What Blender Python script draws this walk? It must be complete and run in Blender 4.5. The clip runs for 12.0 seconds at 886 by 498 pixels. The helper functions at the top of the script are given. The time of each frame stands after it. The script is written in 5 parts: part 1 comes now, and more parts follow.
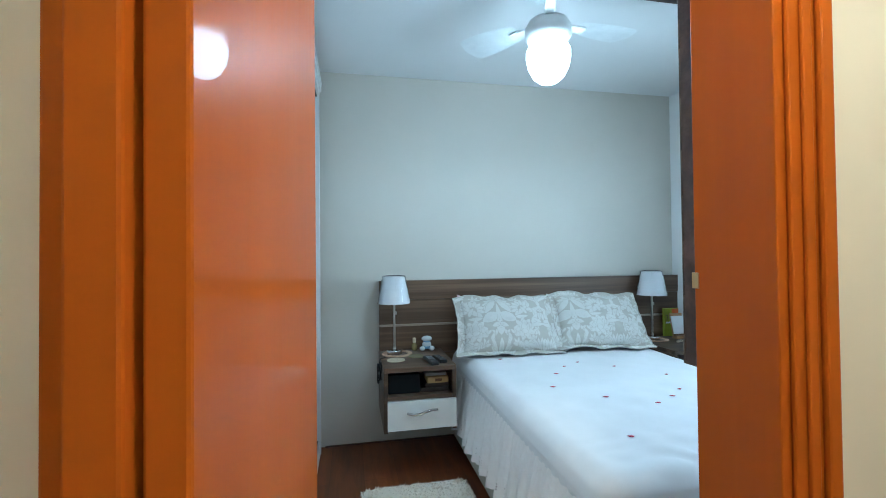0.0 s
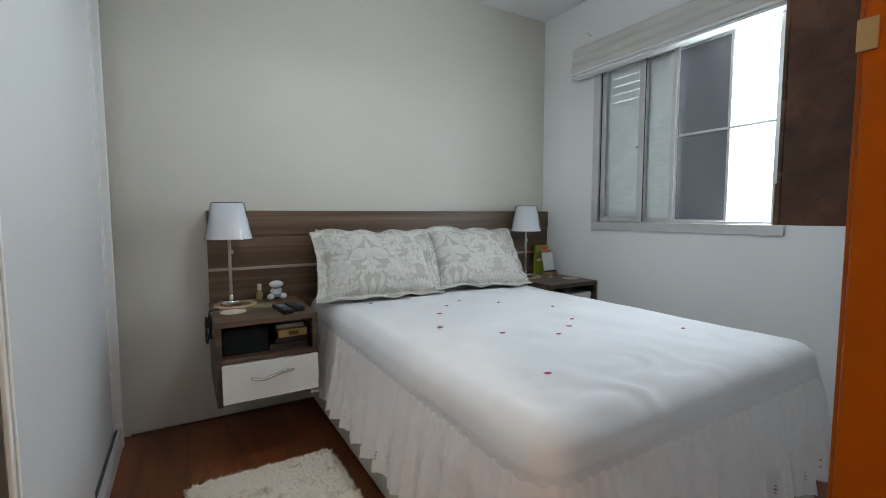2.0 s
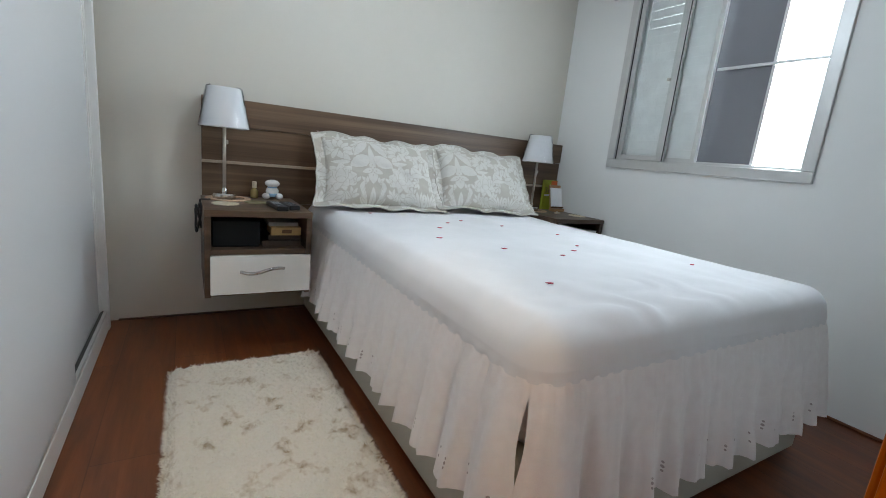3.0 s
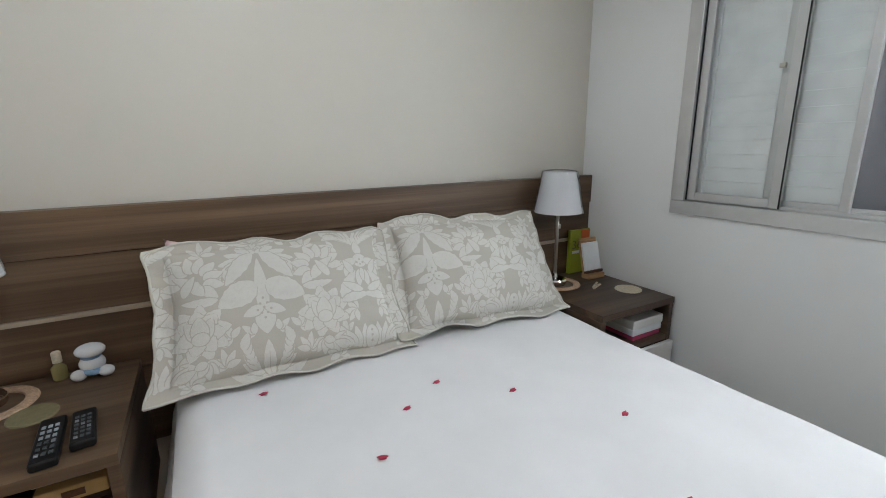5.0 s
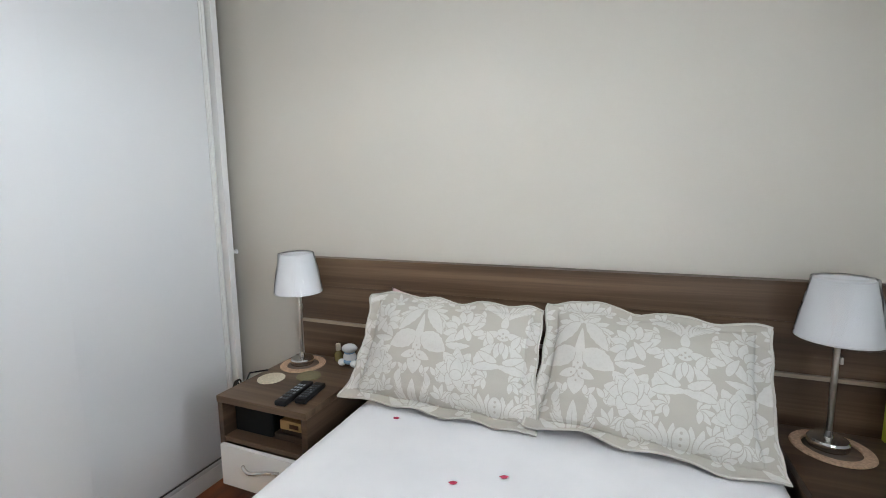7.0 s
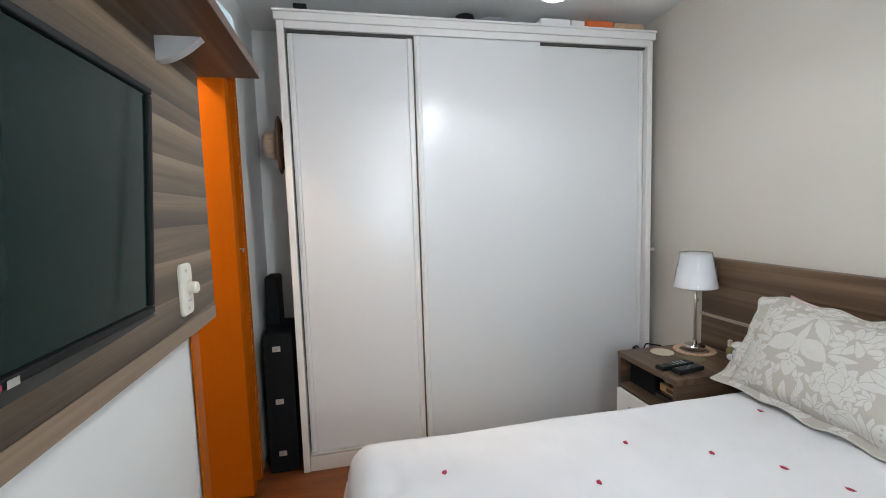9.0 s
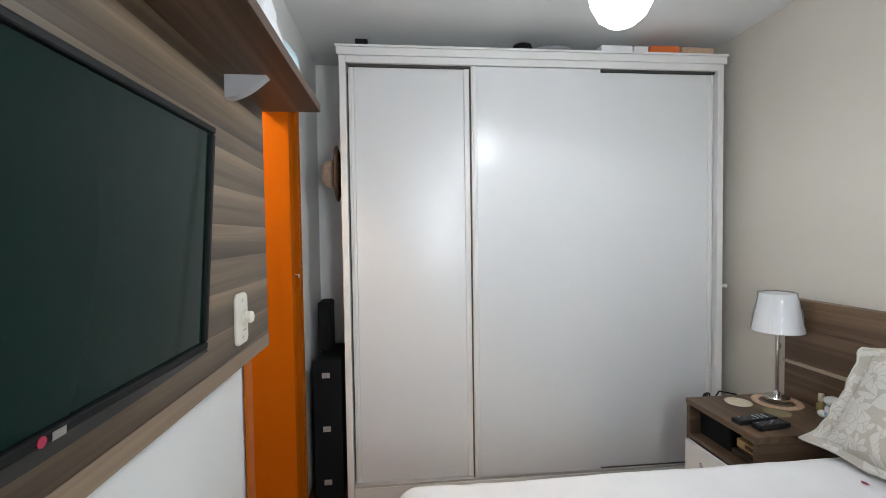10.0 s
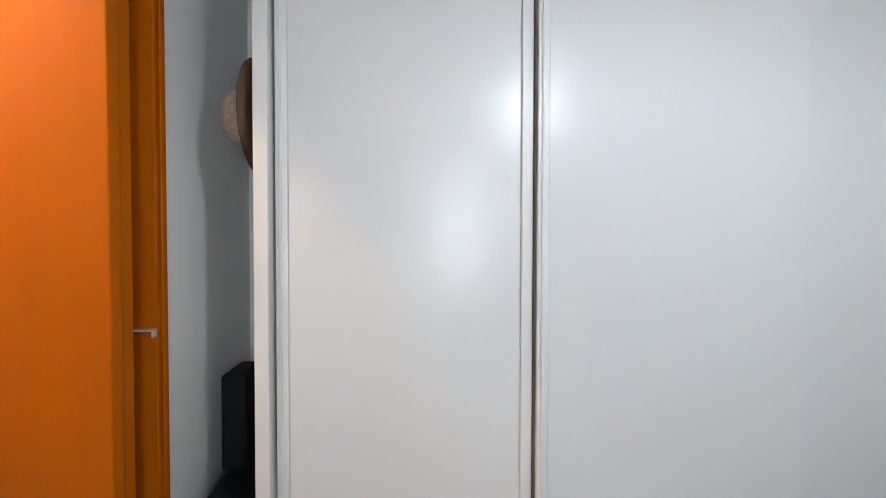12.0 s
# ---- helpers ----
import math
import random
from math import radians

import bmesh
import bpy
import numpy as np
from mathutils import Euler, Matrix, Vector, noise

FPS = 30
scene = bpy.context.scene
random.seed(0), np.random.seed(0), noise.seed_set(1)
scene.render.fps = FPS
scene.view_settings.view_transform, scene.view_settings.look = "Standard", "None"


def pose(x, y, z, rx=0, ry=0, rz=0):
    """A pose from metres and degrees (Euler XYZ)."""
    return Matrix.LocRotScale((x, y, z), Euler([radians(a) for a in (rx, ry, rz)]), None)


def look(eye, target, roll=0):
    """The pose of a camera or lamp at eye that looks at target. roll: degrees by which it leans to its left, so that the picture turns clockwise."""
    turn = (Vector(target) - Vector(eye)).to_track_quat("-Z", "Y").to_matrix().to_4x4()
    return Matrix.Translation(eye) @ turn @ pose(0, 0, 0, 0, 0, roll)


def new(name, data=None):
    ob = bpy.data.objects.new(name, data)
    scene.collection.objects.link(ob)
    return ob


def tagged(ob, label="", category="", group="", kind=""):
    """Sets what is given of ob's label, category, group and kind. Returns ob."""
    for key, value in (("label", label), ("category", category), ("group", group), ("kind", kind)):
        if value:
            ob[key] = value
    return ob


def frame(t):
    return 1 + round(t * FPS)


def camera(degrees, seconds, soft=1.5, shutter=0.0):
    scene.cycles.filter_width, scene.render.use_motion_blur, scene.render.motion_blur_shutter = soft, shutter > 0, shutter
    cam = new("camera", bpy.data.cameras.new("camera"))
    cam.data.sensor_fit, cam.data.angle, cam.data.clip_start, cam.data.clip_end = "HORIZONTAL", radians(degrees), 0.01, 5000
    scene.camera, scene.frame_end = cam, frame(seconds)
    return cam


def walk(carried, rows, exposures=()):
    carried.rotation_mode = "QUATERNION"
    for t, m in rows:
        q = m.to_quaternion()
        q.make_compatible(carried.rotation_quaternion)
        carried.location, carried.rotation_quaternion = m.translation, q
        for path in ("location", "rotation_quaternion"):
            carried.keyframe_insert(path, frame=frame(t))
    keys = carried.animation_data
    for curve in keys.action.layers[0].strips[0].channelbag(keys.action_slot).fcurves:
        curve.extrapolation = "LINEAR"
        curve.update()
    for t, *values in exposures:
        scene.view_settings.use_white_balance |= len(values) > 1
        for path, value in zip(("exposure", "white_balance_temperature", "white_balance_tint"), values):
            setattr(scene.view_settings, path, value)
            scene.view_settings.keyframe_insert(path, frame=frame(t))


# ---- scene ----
cam = camera(90.5, 12.0, soft=0.95)
PATH = [
    (0, (0.136, -0.027, 1.258), (0.539, 1.932, 1.289), -0.6),
    (0.5, (0.229, 0.254, 1.295), (0.945, 2.129, 1.305), -0.2),
    (1, (0.257, 0.430, 1.272), (1.103, 2.241, 1.284), -0.1),
    (1.5, (0.251, 0.485, 1.166), (1.198, 2.246, 1.175), -0.3),
    (1.8, (0.215, 0.472, 1.112), (1.219, 2.2, 1.033), -0.2),
    (2, (0.21, 0.458, 1.069), (1.222, 2.176, 0.914), -0.1),
    (2.5, (0.215, 0.449, 0.95), (1.231, 2.142, 0.633), 3.1),
    (2.7, (0.217, 0.464, 0.916), (1.231, 2.147, 0.54), 6.3),
    (4.3, (0.668, 1.126, 1.097), (1.603, 2.822, 0.594), -1.0),
    (4.5, (0.747, 1.239, 1.155), (1.693, 2.923, 0.635), -1.1),
    (5, (0.936, 1.417, 1.252), (1.873, 3.121, 0.783), -0.8),
    (5.5, (1.138, 1.502, 1.338), (2.05, 3.255, 1.03), -0.9),
    (6, (1.327, 1.481, 1.38), (1.942, 3.368, 1.135), -1.4),
    (6.5, (1.514, 1.398, 1.411), (1.476, 3.379, 1.137), -0.1),
    (7, (1.700, 1.300, 1.377), (0.957, 3.140, 1.127), -0.8),
    (7.5, (1.935, 1.225, 1.366), (0.510, 2.608, 1.135), -1.75),
    (9.5, (2.296, 1.11, 1.402), (0.321, 1.399, 1.272), -1.3),
    (10, (2.23, 1.115, 1.418), (0.24, 1.308, 1.349), -0.8),
    (10.3, (2.128, 1.096, 1.427), (0.139, 1.297, 1.383), -0.5),
    (10.5, (2.041, 1.091, 1.427), (0.05, 1.287, 1.4), -0.3),
    (11, (1.773, 1.112, 1.422), (-0.22, 1.281, 1.405), -0.1),
    (11.2, (1.632, 1.131, 1.401), (-0.362, 1.293, 1.403), -0.4),
    (11.5, (1.382, 1.137, 1.448), (-0.607, 1.339, 1.394), 0.2),
    (11.6, (1.312, 1.135, 1.438), (-0.675, 1.362, 1.391), 0.0),
    (12, (0.989, 1.189, 1.432), (-1.005, 1.331, 1.386), 0.1),
]
EXPOSURES = [
    (0, -0.15, 4700, -9.0),
    (0.5, -0.38, 5000, -8.5),
    (1, -0.31, 5850, 4.0),
    (1.5, -0.60, 5900, 3.0),
    (2, -0.56, 5900, 4.0),
    (2.5, -0.12, 5800, 4.0),
    (4.5, -1.00, 6000, 5.0),
    (5, -0.42, 6250, 8.0),
    (5.5, -0.07, 6200, 8.0),
    (6.5, 0.06, 6250, 8.0),
    (7, -0.10, 6200, 9.0),
    (7.5, -0.28, 6300, 10.0),
    (9.5, -0.25, 6250, 9.0),
    (10, -0.25, 6300, 9.0),
    (11, -0.26, 6150, 8.0),
    (11.5, -0.16, 6050, 8.0),
    (12, -0.25, 6150, 9.0),
]
walk(cam, [(t, look(eye, aim, roll)) for t, eye, aim, roll in PATH], EXPOSURES)

# ---- world, sun, large lights ----
world = bpy.data.worlds.new("world")
scene.world = world
world.use_nodes = True
_wn = world.node_tree.nodes
_sky = _wn.new("ShaderNodeTexSky")
_sky.sky_type = 'NISHITA'
_sky.sun_disc = False
_sky.sun_elevation, _sky.sun_rotation = radians(50), radians(270)
world.node_tree.links.new(_sky.outputs[0], _wn["Background"].inputs[0])
_wn["Background"].inputs[1].default_value = 0.15

sun = new("sun", bpy.data.lights.new("sun", 'SUN'))
sun.data.energy, sun.data.angle, sun.data.color = 2.0, radians(10), (1.0, 0.96, 0.9)
sun.matrix_world = look((-20, 1.5, 24), (0, 1.5, 0))


def point_lamp(name, place, watts, color, radius):
    ob = new(name, bpy.data.lights.new(name, 'POINT'))
    ob.data.energy, ob.data.color, ob.data.shadow_soft_size = watts, color, radius
    ob.location = place
    return ob


FAN = (0.99, 1.767)
# the bulb in the fan's globe shines mostly downwards
fan_bulb = new("fan_bulb", bpy.data.lights.new("fan_bulb", 'SPOT'))
fan_bulb.data.energy, fan_bulb.data.color, fan_bulb.data.shadow_soft_size = 18.0, (0.93, 0.97, 1.0), 0.06
fan_bulb.data.spot_size, fan_bulb.data.spot_blend = radians(180), 0.35
fan_bulb.location = (FAN[0], FAN[1], 2.09)
point_lamp("hall_bulb", (0.50, 0.11, 2.37), 46, (1.0, 0.80, 0.58), 0.05)
win_light = new("window_daylight", bpy.data.lights.new("window_daylight", 'AREA'))
win_light.data.shape = 'RECTANGLE'
win_light.data.size, win_light.data.size_y, win_light.data.energy = 0.95, 0.95, 92
win_light.data.color = (0.93, 0.97, 1.0)
win_light.matrix_world = look((2.80, 1.75, 1.5), (0, 1.75, 0.9))


# ---- materials ----
class Nodes:
    """A node material with a Principled surface."""

    def __init__(self, name, rough=0.5, metal=0.0, color=(0.8, 0.8, 0.8), spec=0.5):
        self.mat = bpy.data.materials.new(name)
        self.mat.use_nodes = True
        self.tree = self.mat.node_tree
        self.bsdf = self.tree.nodes["Principled BSDF"]
        self.bsdf.inputs["Base Color"].default_value = (*color, 1)
        self.bsdf.inputs["Roughness"].default_value = rough
        self.bsdf.inputs["Metallic"].default_value = metal
        self.bsdf.inputs["Specular IOR Level"].default_value = spec

    def add(self, kind, **inputs):
        n = self.tree.nodes.new(kind)
        for k, v in inputs.items():
            n.inputs[k.replace("_", " ")].default_value = v
        return n

    def link(self, a, b):
        self.tree.links.new(a, b)

    def coords(self, scale=(1, 1, 1), kind="Object", turn=(0, 0, 0)):
        tc, mp = self.add("ShaderNodeTexCoord"), self.add("ShaderNodeMapping")
        mp.inputs["Scale"].default_value = scale
        mp.inputs["Rotation"].default_value = [radians(a) for a in turn]
        self.link(tc.outputs[kind], mp.inputs[0])
        return mp.outputs[0]

    def noise(self, vec, scale, detail=4.0, rough=0.55, distort=0.0):
        n = self.add("ShaderNodeTexNoise", Scale=scale, Detail=detail, Roughness=rough, Distortion=distort)
        self.link(vec, n.inputs["Vector"])
        return n.outputs["Fac"]

    def ramp(self, fac, stops):
        r = self.add("ShaderNodeValToRGB")
        while len(r.color_ramp.elements) < len(stops):
            r.color_ramp.elements.new(0.5)
        for e, (p, c) in zip(r.color_ramp.elements, stops):
            e.position = p
            e.color = (*c, 1) if len(c) == 3 else c
        self.link(fac, r.inputs[0])
        return r.outputs[0]

    def mix(self, fac, a, b, blend='MIX'):
        m = self.add("ShaderNodeMix")
        m.data_type, m.blend_type = 'RGBA', blend
        for sock, v in ((m.inputs[0], fac), (m.inputs[6], a), (m.inputs[7], b)):
            if isinstance(v, (int, float)):
                sock.default_value = v
            elif isinstance(v, tuple):
                sock.default_value = (*v, 1)
            else:
                self.link(v, sock)
        return m.outputs[2]

    def math(self, op, a, b=0.0, c=0.0):
        m = self.add("ShaderNodeMath")
        m.operation = op
        for sock, v in zip(m.inputs, (a, b, c)):
            if isinstance(v, (int, float)):
                sock.default_value = v
            else:
                self.link(v, sock)
        return m.outputs[0]

    def base(self, sock):
        self.link(sock, self.bsdf.inputs["Base Color"])

    def bump(self, height, strength=0.2, dist=0.002):
        b = self.add("ShaderNodeBump", Strength=strength, Distance=dist)
        self.link(height, b.inputs["Height"])
        self.link(b.outputs[0], self.bsdf.inputs["Normal"])

    def roughness(self, fac, lo, hi):
        r = self.add("ShaderNodeMapRange")
        r.inputs[3].default_value, r.inputs[4].default_value = lo, hi
        self.link(fac, r.inputs[0])
        self.link(r.outputs[0], self.bsdf.inputs["Roughness"])


def paint(name, color, rough=0.6, stain=0.04, grain=0.15):
    m = Nodes(name, rough)
    v = m.coords()
    big, fine = m.noise(v, 1.7, 5), m.noise(v, 160, 3)
    dark = tuple(c * (1 - stain * 2.2) for c in color)
    m.base(m.ramp(big, [(0.3, dark), (0.7, color)]))
    m.roughness(big, rough - 0.08, rough + 0.08)
    m.bump(fine, grain, 0.001)
    return m.mat


def laminate(name, color, rough):
    """Even factory-coated board with a faint orange-peel relief."""
    m = Nodes(name, rough, 0, color)
    v = m.coords()
    m.base(m.ramp(m.noise(v, 2.2, 3), [(0.3, tuple(c * 0.985 for c in color)), (0.7, color)]))
    m.bump(m.noise(v, 45, 2), 0.02, 0.001)
    return m.mat


def wood(name, dark, mid, light, scale=(1.2, 1.2, 16), rough=0.45, coat=0.0, wave=0.6, var=0.0):
    """Long grain that runs along local x; scale sets how fine it is across."""
    m = Nodes(name, rough)
    v = m.coords(scale)
    a = m.noise(v, 1.0, 5, 0.6, wave)
    b = m.noise(m.coords((scale[0] * 4, scale[1] * 4, scale[2] * 9)), 1.0, 5, 0.72, 0.3)
    fac = m.math('ADD', m.math('MULTIPLY', a, 0.78), m.math('MULTIPLY', b, 0.22))
    if var:
        info = m.add("ShaderNodeObjectInfo")
        fac = m.math('ADD', fac, m.math('MULTIPLY_ADD', info.outputs["Random"], var, -var / 2))
    m.base(m.ramp(fac, [(0.32, dark), (0.5, mid), (0.68, light)]))
    m.roughness(b, rough - 0.07, rough + 0.1)
    m.bump(b, 0.12, 0.001)
    if coat:
        m.bsdf.inputs["Coat Weight"].default_value = coat
        m.bsdf.inputs["Coat Roughness"].default_value = 0.08
    return m.mat


def striped_wood():
    """Walnut laminate in broad bands, each fading upwards from a firm lower edge."""
    m = Nodes("striped_walnut_laminate", 0.42)
    sep = m.add("ShaderNodeSeparateXYZ")
    m.link(m.coords(), sep.inputs[0])
    a = m.noise(m.coords((0.13, 0.13, 4.0)), 1.0, 2, 0.5, 0.0)
    b = m.noise(m.coords((1.3, 1.3, 120)), 1.0, 5, 0.7, 0.3)
    c = m.noise(m.coords((0.8, 0.8, 26)), 1.0, 4, 0.6, 0.5)
    d = m.noise(m.coords((0.2, 0.2, 13)), 1.0, 1, 0.5, 0.0)
    band = m.math('FRACT', m.math('ADD', m.math('MULTIPLY', sep.outputs[2], 12.0), m.math('MULTIPLY', a, 3.4)))
    fac = m.math('ADD', m.math('MULTIPLY', band, 0.19), m.math('ADD', m.math('MULTIPLY', b, 0.30), m.math('ADD', m.math('MULTIPLY', c, 0.30), m.math('MULTIPLY', d, 0.28))))
    m.base(m.ramp(fac, [(0.36, (0.034, 0.021, 0.012)), (0.47, (0.078, 0.052, 0.030)), (0.57, (0.140, 0.099, 0.060)), (0.68, (0.228, 0.170, 0.108))]))
    m.roughness(b, 0.36, 0.52)
    m.bump(b, 0.1, 0.001)
    return m.mat


def plain(name, color, rough=0.5, metal=0.0, wear=0.06, size=14, spec=0.5):
    m = Nodes(name, rough, metal, color, spec)
    v = m.coords()
    n = m.noise(v, size, 4)
    m.base(m.ramp(n, [(0.3, tuple(c * (1 - wear * 2) for c in color)), (0.7, color)]))
    m.roughness(n, max(0.02, rough - 0.05), min(1, rough + 0.08))
    return m.mat


def cloth(name, color, rough=0.9, weave=700, fold=0.35):
    m = Nodes(name, rough, 0, color, 0.2)
    v = m.coords()
    big, fine = m.noise(v, 5, 4), m.noise(v, weave, 2)
    m.base(m.ramp(big, [(0.3, tuple(c * 0.93 for c in color)), (0.7, color)]))
    m.bump(m.math('ADD', m.math('MULTIPLY', big, 2.0), m.math('MULTIPLY', fine, 0.3)), fold, 0.004)
    return m.mat


def damask_cloth():
    """Off-white woven leaves and flowers on a beige ground; the weave's outline is stored on the cover."""
    m = Nodes("damask_cloth", 0.9, spec=0.2)
    at = m.add("ShaderNodeAttribute")
    at.attribute_name = "damask"
    fray = m.math('MULTIPLY_ADD', m.noise(m.coords(), 260, 2), 0.0016, -0.0008)
    inside = m.math('ADD', at.outputs["Fac"], fray)
    pat = m.ramp(m.math('MULTIPLY_ADD', inside, 120.0, 0.5), [(0.42, (0, 0, 0)), (0.58, (1, 1, 1))])
    dapple = m.ramp(m.noise(m.coords(), 120, 2.0), [(0.36, (0.86, 0.86, 0.86)), (0.5, (1, 1, 1))])
    pat = m.mix(1.0, pat, dapple, 'MULTIPLY')
    weave = m.noise(m.coords((1, 1, 1)), 900, 2)
    m.base(m.mix(pat, (0.468, 0.440, 0.385), (0.612, 0.596, 0.558)))
    m.bump(m.math('ADD', weave, m.math('MULTIPLY', pat, 1.4)), 0.25, 0.002)
    return m.mat


def wood_floor():
    m = Nodes("wood_floor", 0.35)
    a = m.noise(m.coords((9, 1.1, 1)), 2.0, 6, 0.6, 0.5)
    b = m.noise(m.coords((70, 4, 1)), 1.0, 4, 0.7)
    br = m.add("ShaderNodeTexBrick", Scale=1.0, Mortar_Size=0.0016, Brick_Width=1.25, Row_Height=0.19)
    br.inputs["Color1"].default_value = (0.85, 0.85, 0.85, 1)
    br.inputs["Color2"].default_value = (1.1, 1.1, 1.1, 1)
    br.inputs["Mortar"].default_value = (0.6, 0.6, 0.6, 1)
    m.link(m.coords((1, 1, 1), turn=(0, 0, 90)), br.inputs["Vector"])
    fac = m.math('ADD', m.math('MULTIPLY', a, 0.7), m.math('MULTIPLY', b, 0.3))
    col = m.ramp(fac, [(0.3, (0.092, 0.027, 0.008)), (0.55, (0.185, 0.056, 0.017)), (0.75, (0.27, 0.095, 0.033))])
    m.base(m.mix(1.0, col, br.outputs[0], 'MULTIPLY'))
    m.roughness(a, 0.28, 0.45)
    m.bump(br.outputs[1], 0.2, -0.001)
    return m.mat


def orange_wood():
    """Varnished cedar-coloured veneer, grain running up."""
    m = Nodes("orange_varnished_wood", 0.35)
    a = m.noise(m.coords((22, 22, 1.2)), 1.0, 5, 0.6, 0.8)
    b = m.noise(m.coords((130, 130, 5)), 1.0, 4, 0.7)
    fac = m.math('ADD', m.math('MULTIPLY', a, 0.7), m.math('MULTIPLY', b, 0.3))
    m.base(m.ramp(fac, [(0.3, (0.40, 0.090, 0.002)), (0.55, (0.415, 0.095, 0.0022)), (0.75, (0.43, 0.100, 0.0025))]))
    m.roughness(b, 0.25, 0.4)
    m.bsdf.inputs["Specular IOR Level"].default_value = 0.02
    m.bsdf.inputs["Coat Weight"].default_value = 0.24
    m.bsdf.inputs["Coat Roughness"].default_value = 0.018
    return m.mat


def rug_fur():
    m = Nodes("rug_fur", 0.95, spec=0.1)
    v = m.coords()
    a, b = m.noise(v, 14, 3, 0.6, 0.3), m.noise(v, 120, 3)
    # the dark stops paint the shade of dents in the pile
    col = m.ramp(a, [(0.28, (0.36, 0.27, 0.17)), (0.36, (0.64, 0.56, 0.45)), (0.45, (0.79, 0.74, 0.65))])
    m.base(m.mix(0.25, col, b, 'OVERLAY'))
    m.bump(b, 0.5, 0.01)
    return m.mat


def lace_cloth():
    m = Nodes("lace_cloth", 0.85, spec=0.15, color=(0.80, 0.74, 0.70))
    v = m.coords()
    n = m.noise(v, 40, 4)
    col = m.ramp(n, [(0.3, (0.86, 0.82, 0.81)), (0.7, (0.90, 0.87, 0.86))])
    # two rows of small embroidered sprigs above the hem
    tc, sep = m.add("ShaderNodeTexCoord"), m.add("ShaderNodeSeparateXYZ")
    m.link(tc.outputs["UV"], sep.inputs[0])
    dots = None
    for row, step, size in ((0.78, 0.040, 0.0022), (0.85, 0.040, 0.0022), (0.815, 0.080, 0.0028)):
        x = m.math('PINGPONG', sep.outputs[0], step / 2)
        y = m.math('MULTIPLY', m.math('SUBTRACT', sep.outputs[1], row), 0.38)
        d = m.math('SQRT', m.math('ADD', m.math('MULTIPLY', x, x), m.math('MULTIPLY', m.math('MULTIPLY', y, y), 0.35)))
        k = m.math('LESS_THAN', d, size)
        dots = k if dots is None else m.math('MAXIMUM', dots, k)
    patchy = m.ramp(m.noise(v, 7, 2), [(0.46, (0, 0, 0)), (0.52, (1, 1, 1))])
    m.base(m.mix(m.math('MULTIPLY', dots, patchy), col, (0.44, 0.39, 0.38)))
    m.bump(m.noise(v, 500, 2), 0.3, 0.002)
    trans = m.add("ShaderNodeBsdfTranslucent")
    trans.inputs[0].default_value = (0.84, 0.79, 0.77, 1)
    mixer = m.add("ShaderNodeMixShader")
    mixer.inputs[0].default_value = 0.05
    m.link(m.bsdf.outputs[0], mixer.inputs[1])
    m.link(trans.outputs[0], mixer.inputs[2])
    m.link(mixer.outputs[0], m.tree.nodes["Material Output"].inputs[0])
    return m.mat


def glass():
    m = Nodes("window_glass", 0.02, color=(0.96, 0.985, 0.98))
    m.bsdf.inputs["Transmission Weight"].default_value = 1.0
    m.bsdf.inputs["IOR"].default_value = 1.1
    return m.mat


def glow(name, color, strength):
    m = Nodes(name, 0.4, color=color)
    m.bsdf.inputs["Emission Color"].default_value = (*color, 1)
    m.bsdf.inputs["Emission Strength"].default_value = strength
    return m.mat


M_BEIGE = paint("beige_wall_paint", (0.60, 0.565, 0.50), 0.55, 0.02)
M_WHITE = paint("white_wall_paint", (0.80, 0.805, 0.79), 0.55, 0.02)
M_CEIL = paint("ceiling_paint", (0.78, 0.785, 0.78), 0.7, 0.02)
M_CREAM = paint("cream_wall_paint", (0.82, 0.76, 0.65), 0.55, 0.02)
M_FLOOR = wood_floor()
M_ORANGE = orange_wood()
M_LAM = laminate("white_laminate", (0.70, 0.705, 0.715), 0.27)
M_LAMSIDE = paint("white_laminate_trim", (0.74, 0.735, 0.72), 0.4, 0.01, 0.03)
# dark brown standing in for the shade of the groove between two doors
M_GROOVESHADE = plain("brown_groove_shade", (0.11, 0.095, 0.075), 0.8)
# near-black that stands in for shade in gaps, screw holes and the wardrobe's inside
M_HOLLOWSHADE = plain("hollow_shade", (0.05, 0.048, 0.045), 0.7)
M_WALNUT = wood("walnut_laminate", (0.044, 0.024, 0.013), (0.102, 0.060, 0.034), (0.185, 0.117, 0.069), (0.45, 0.45, 17), 0.42, 0, 0.3, 0.16)
M_STAND = wood("dark_walnut_laminate", (0.030, 0.017, 0.010), (0.076, 0.045, 0.026), (0.150, 0.095, 0.056), (0.45, 0.45, 17), 0.45, 0, 0.3, 0.16)
M_WALNUT_TOP = wood("dark_walnut_laminate_flat", (0.030, 0.017, 0.010), (0.076, 0.045, 0.026), (0.150, 0.095, 0.056), (0.6, 20, 17), 0.42, 0, 0.3, 0.16)
M_PANEL = striped_wood()
M_WALNUT_PALE = wood("pale_walnut_laminate", (0.14, 0.095, 0.060), (0.235, 0.168, 0.110), (0.33, 0.25, 0.175), (0.4, 0.4, 22), 0.42, 0, 0.25)
M_SHELF = wood("shelf_laminate", (0.040, 0.022, 0.013), (0.088, 0.050, 0.030), (0.165, 0.100, 0.062), (0.5, 22, 22), 0.45, 0, 0.3)
M_STRIP = plain("pale_edge_strip", (0.42, 0.34, 0.26), 0.5)
M_DRAWER = plain("gloss_white_drawer", (0.80, 0.785, 0.76), 0.3, 0, 0.02)
M_CHROME = plain("chrome", (0.66, 0.65, 0.63), 0.12, 1.0, 0.05)
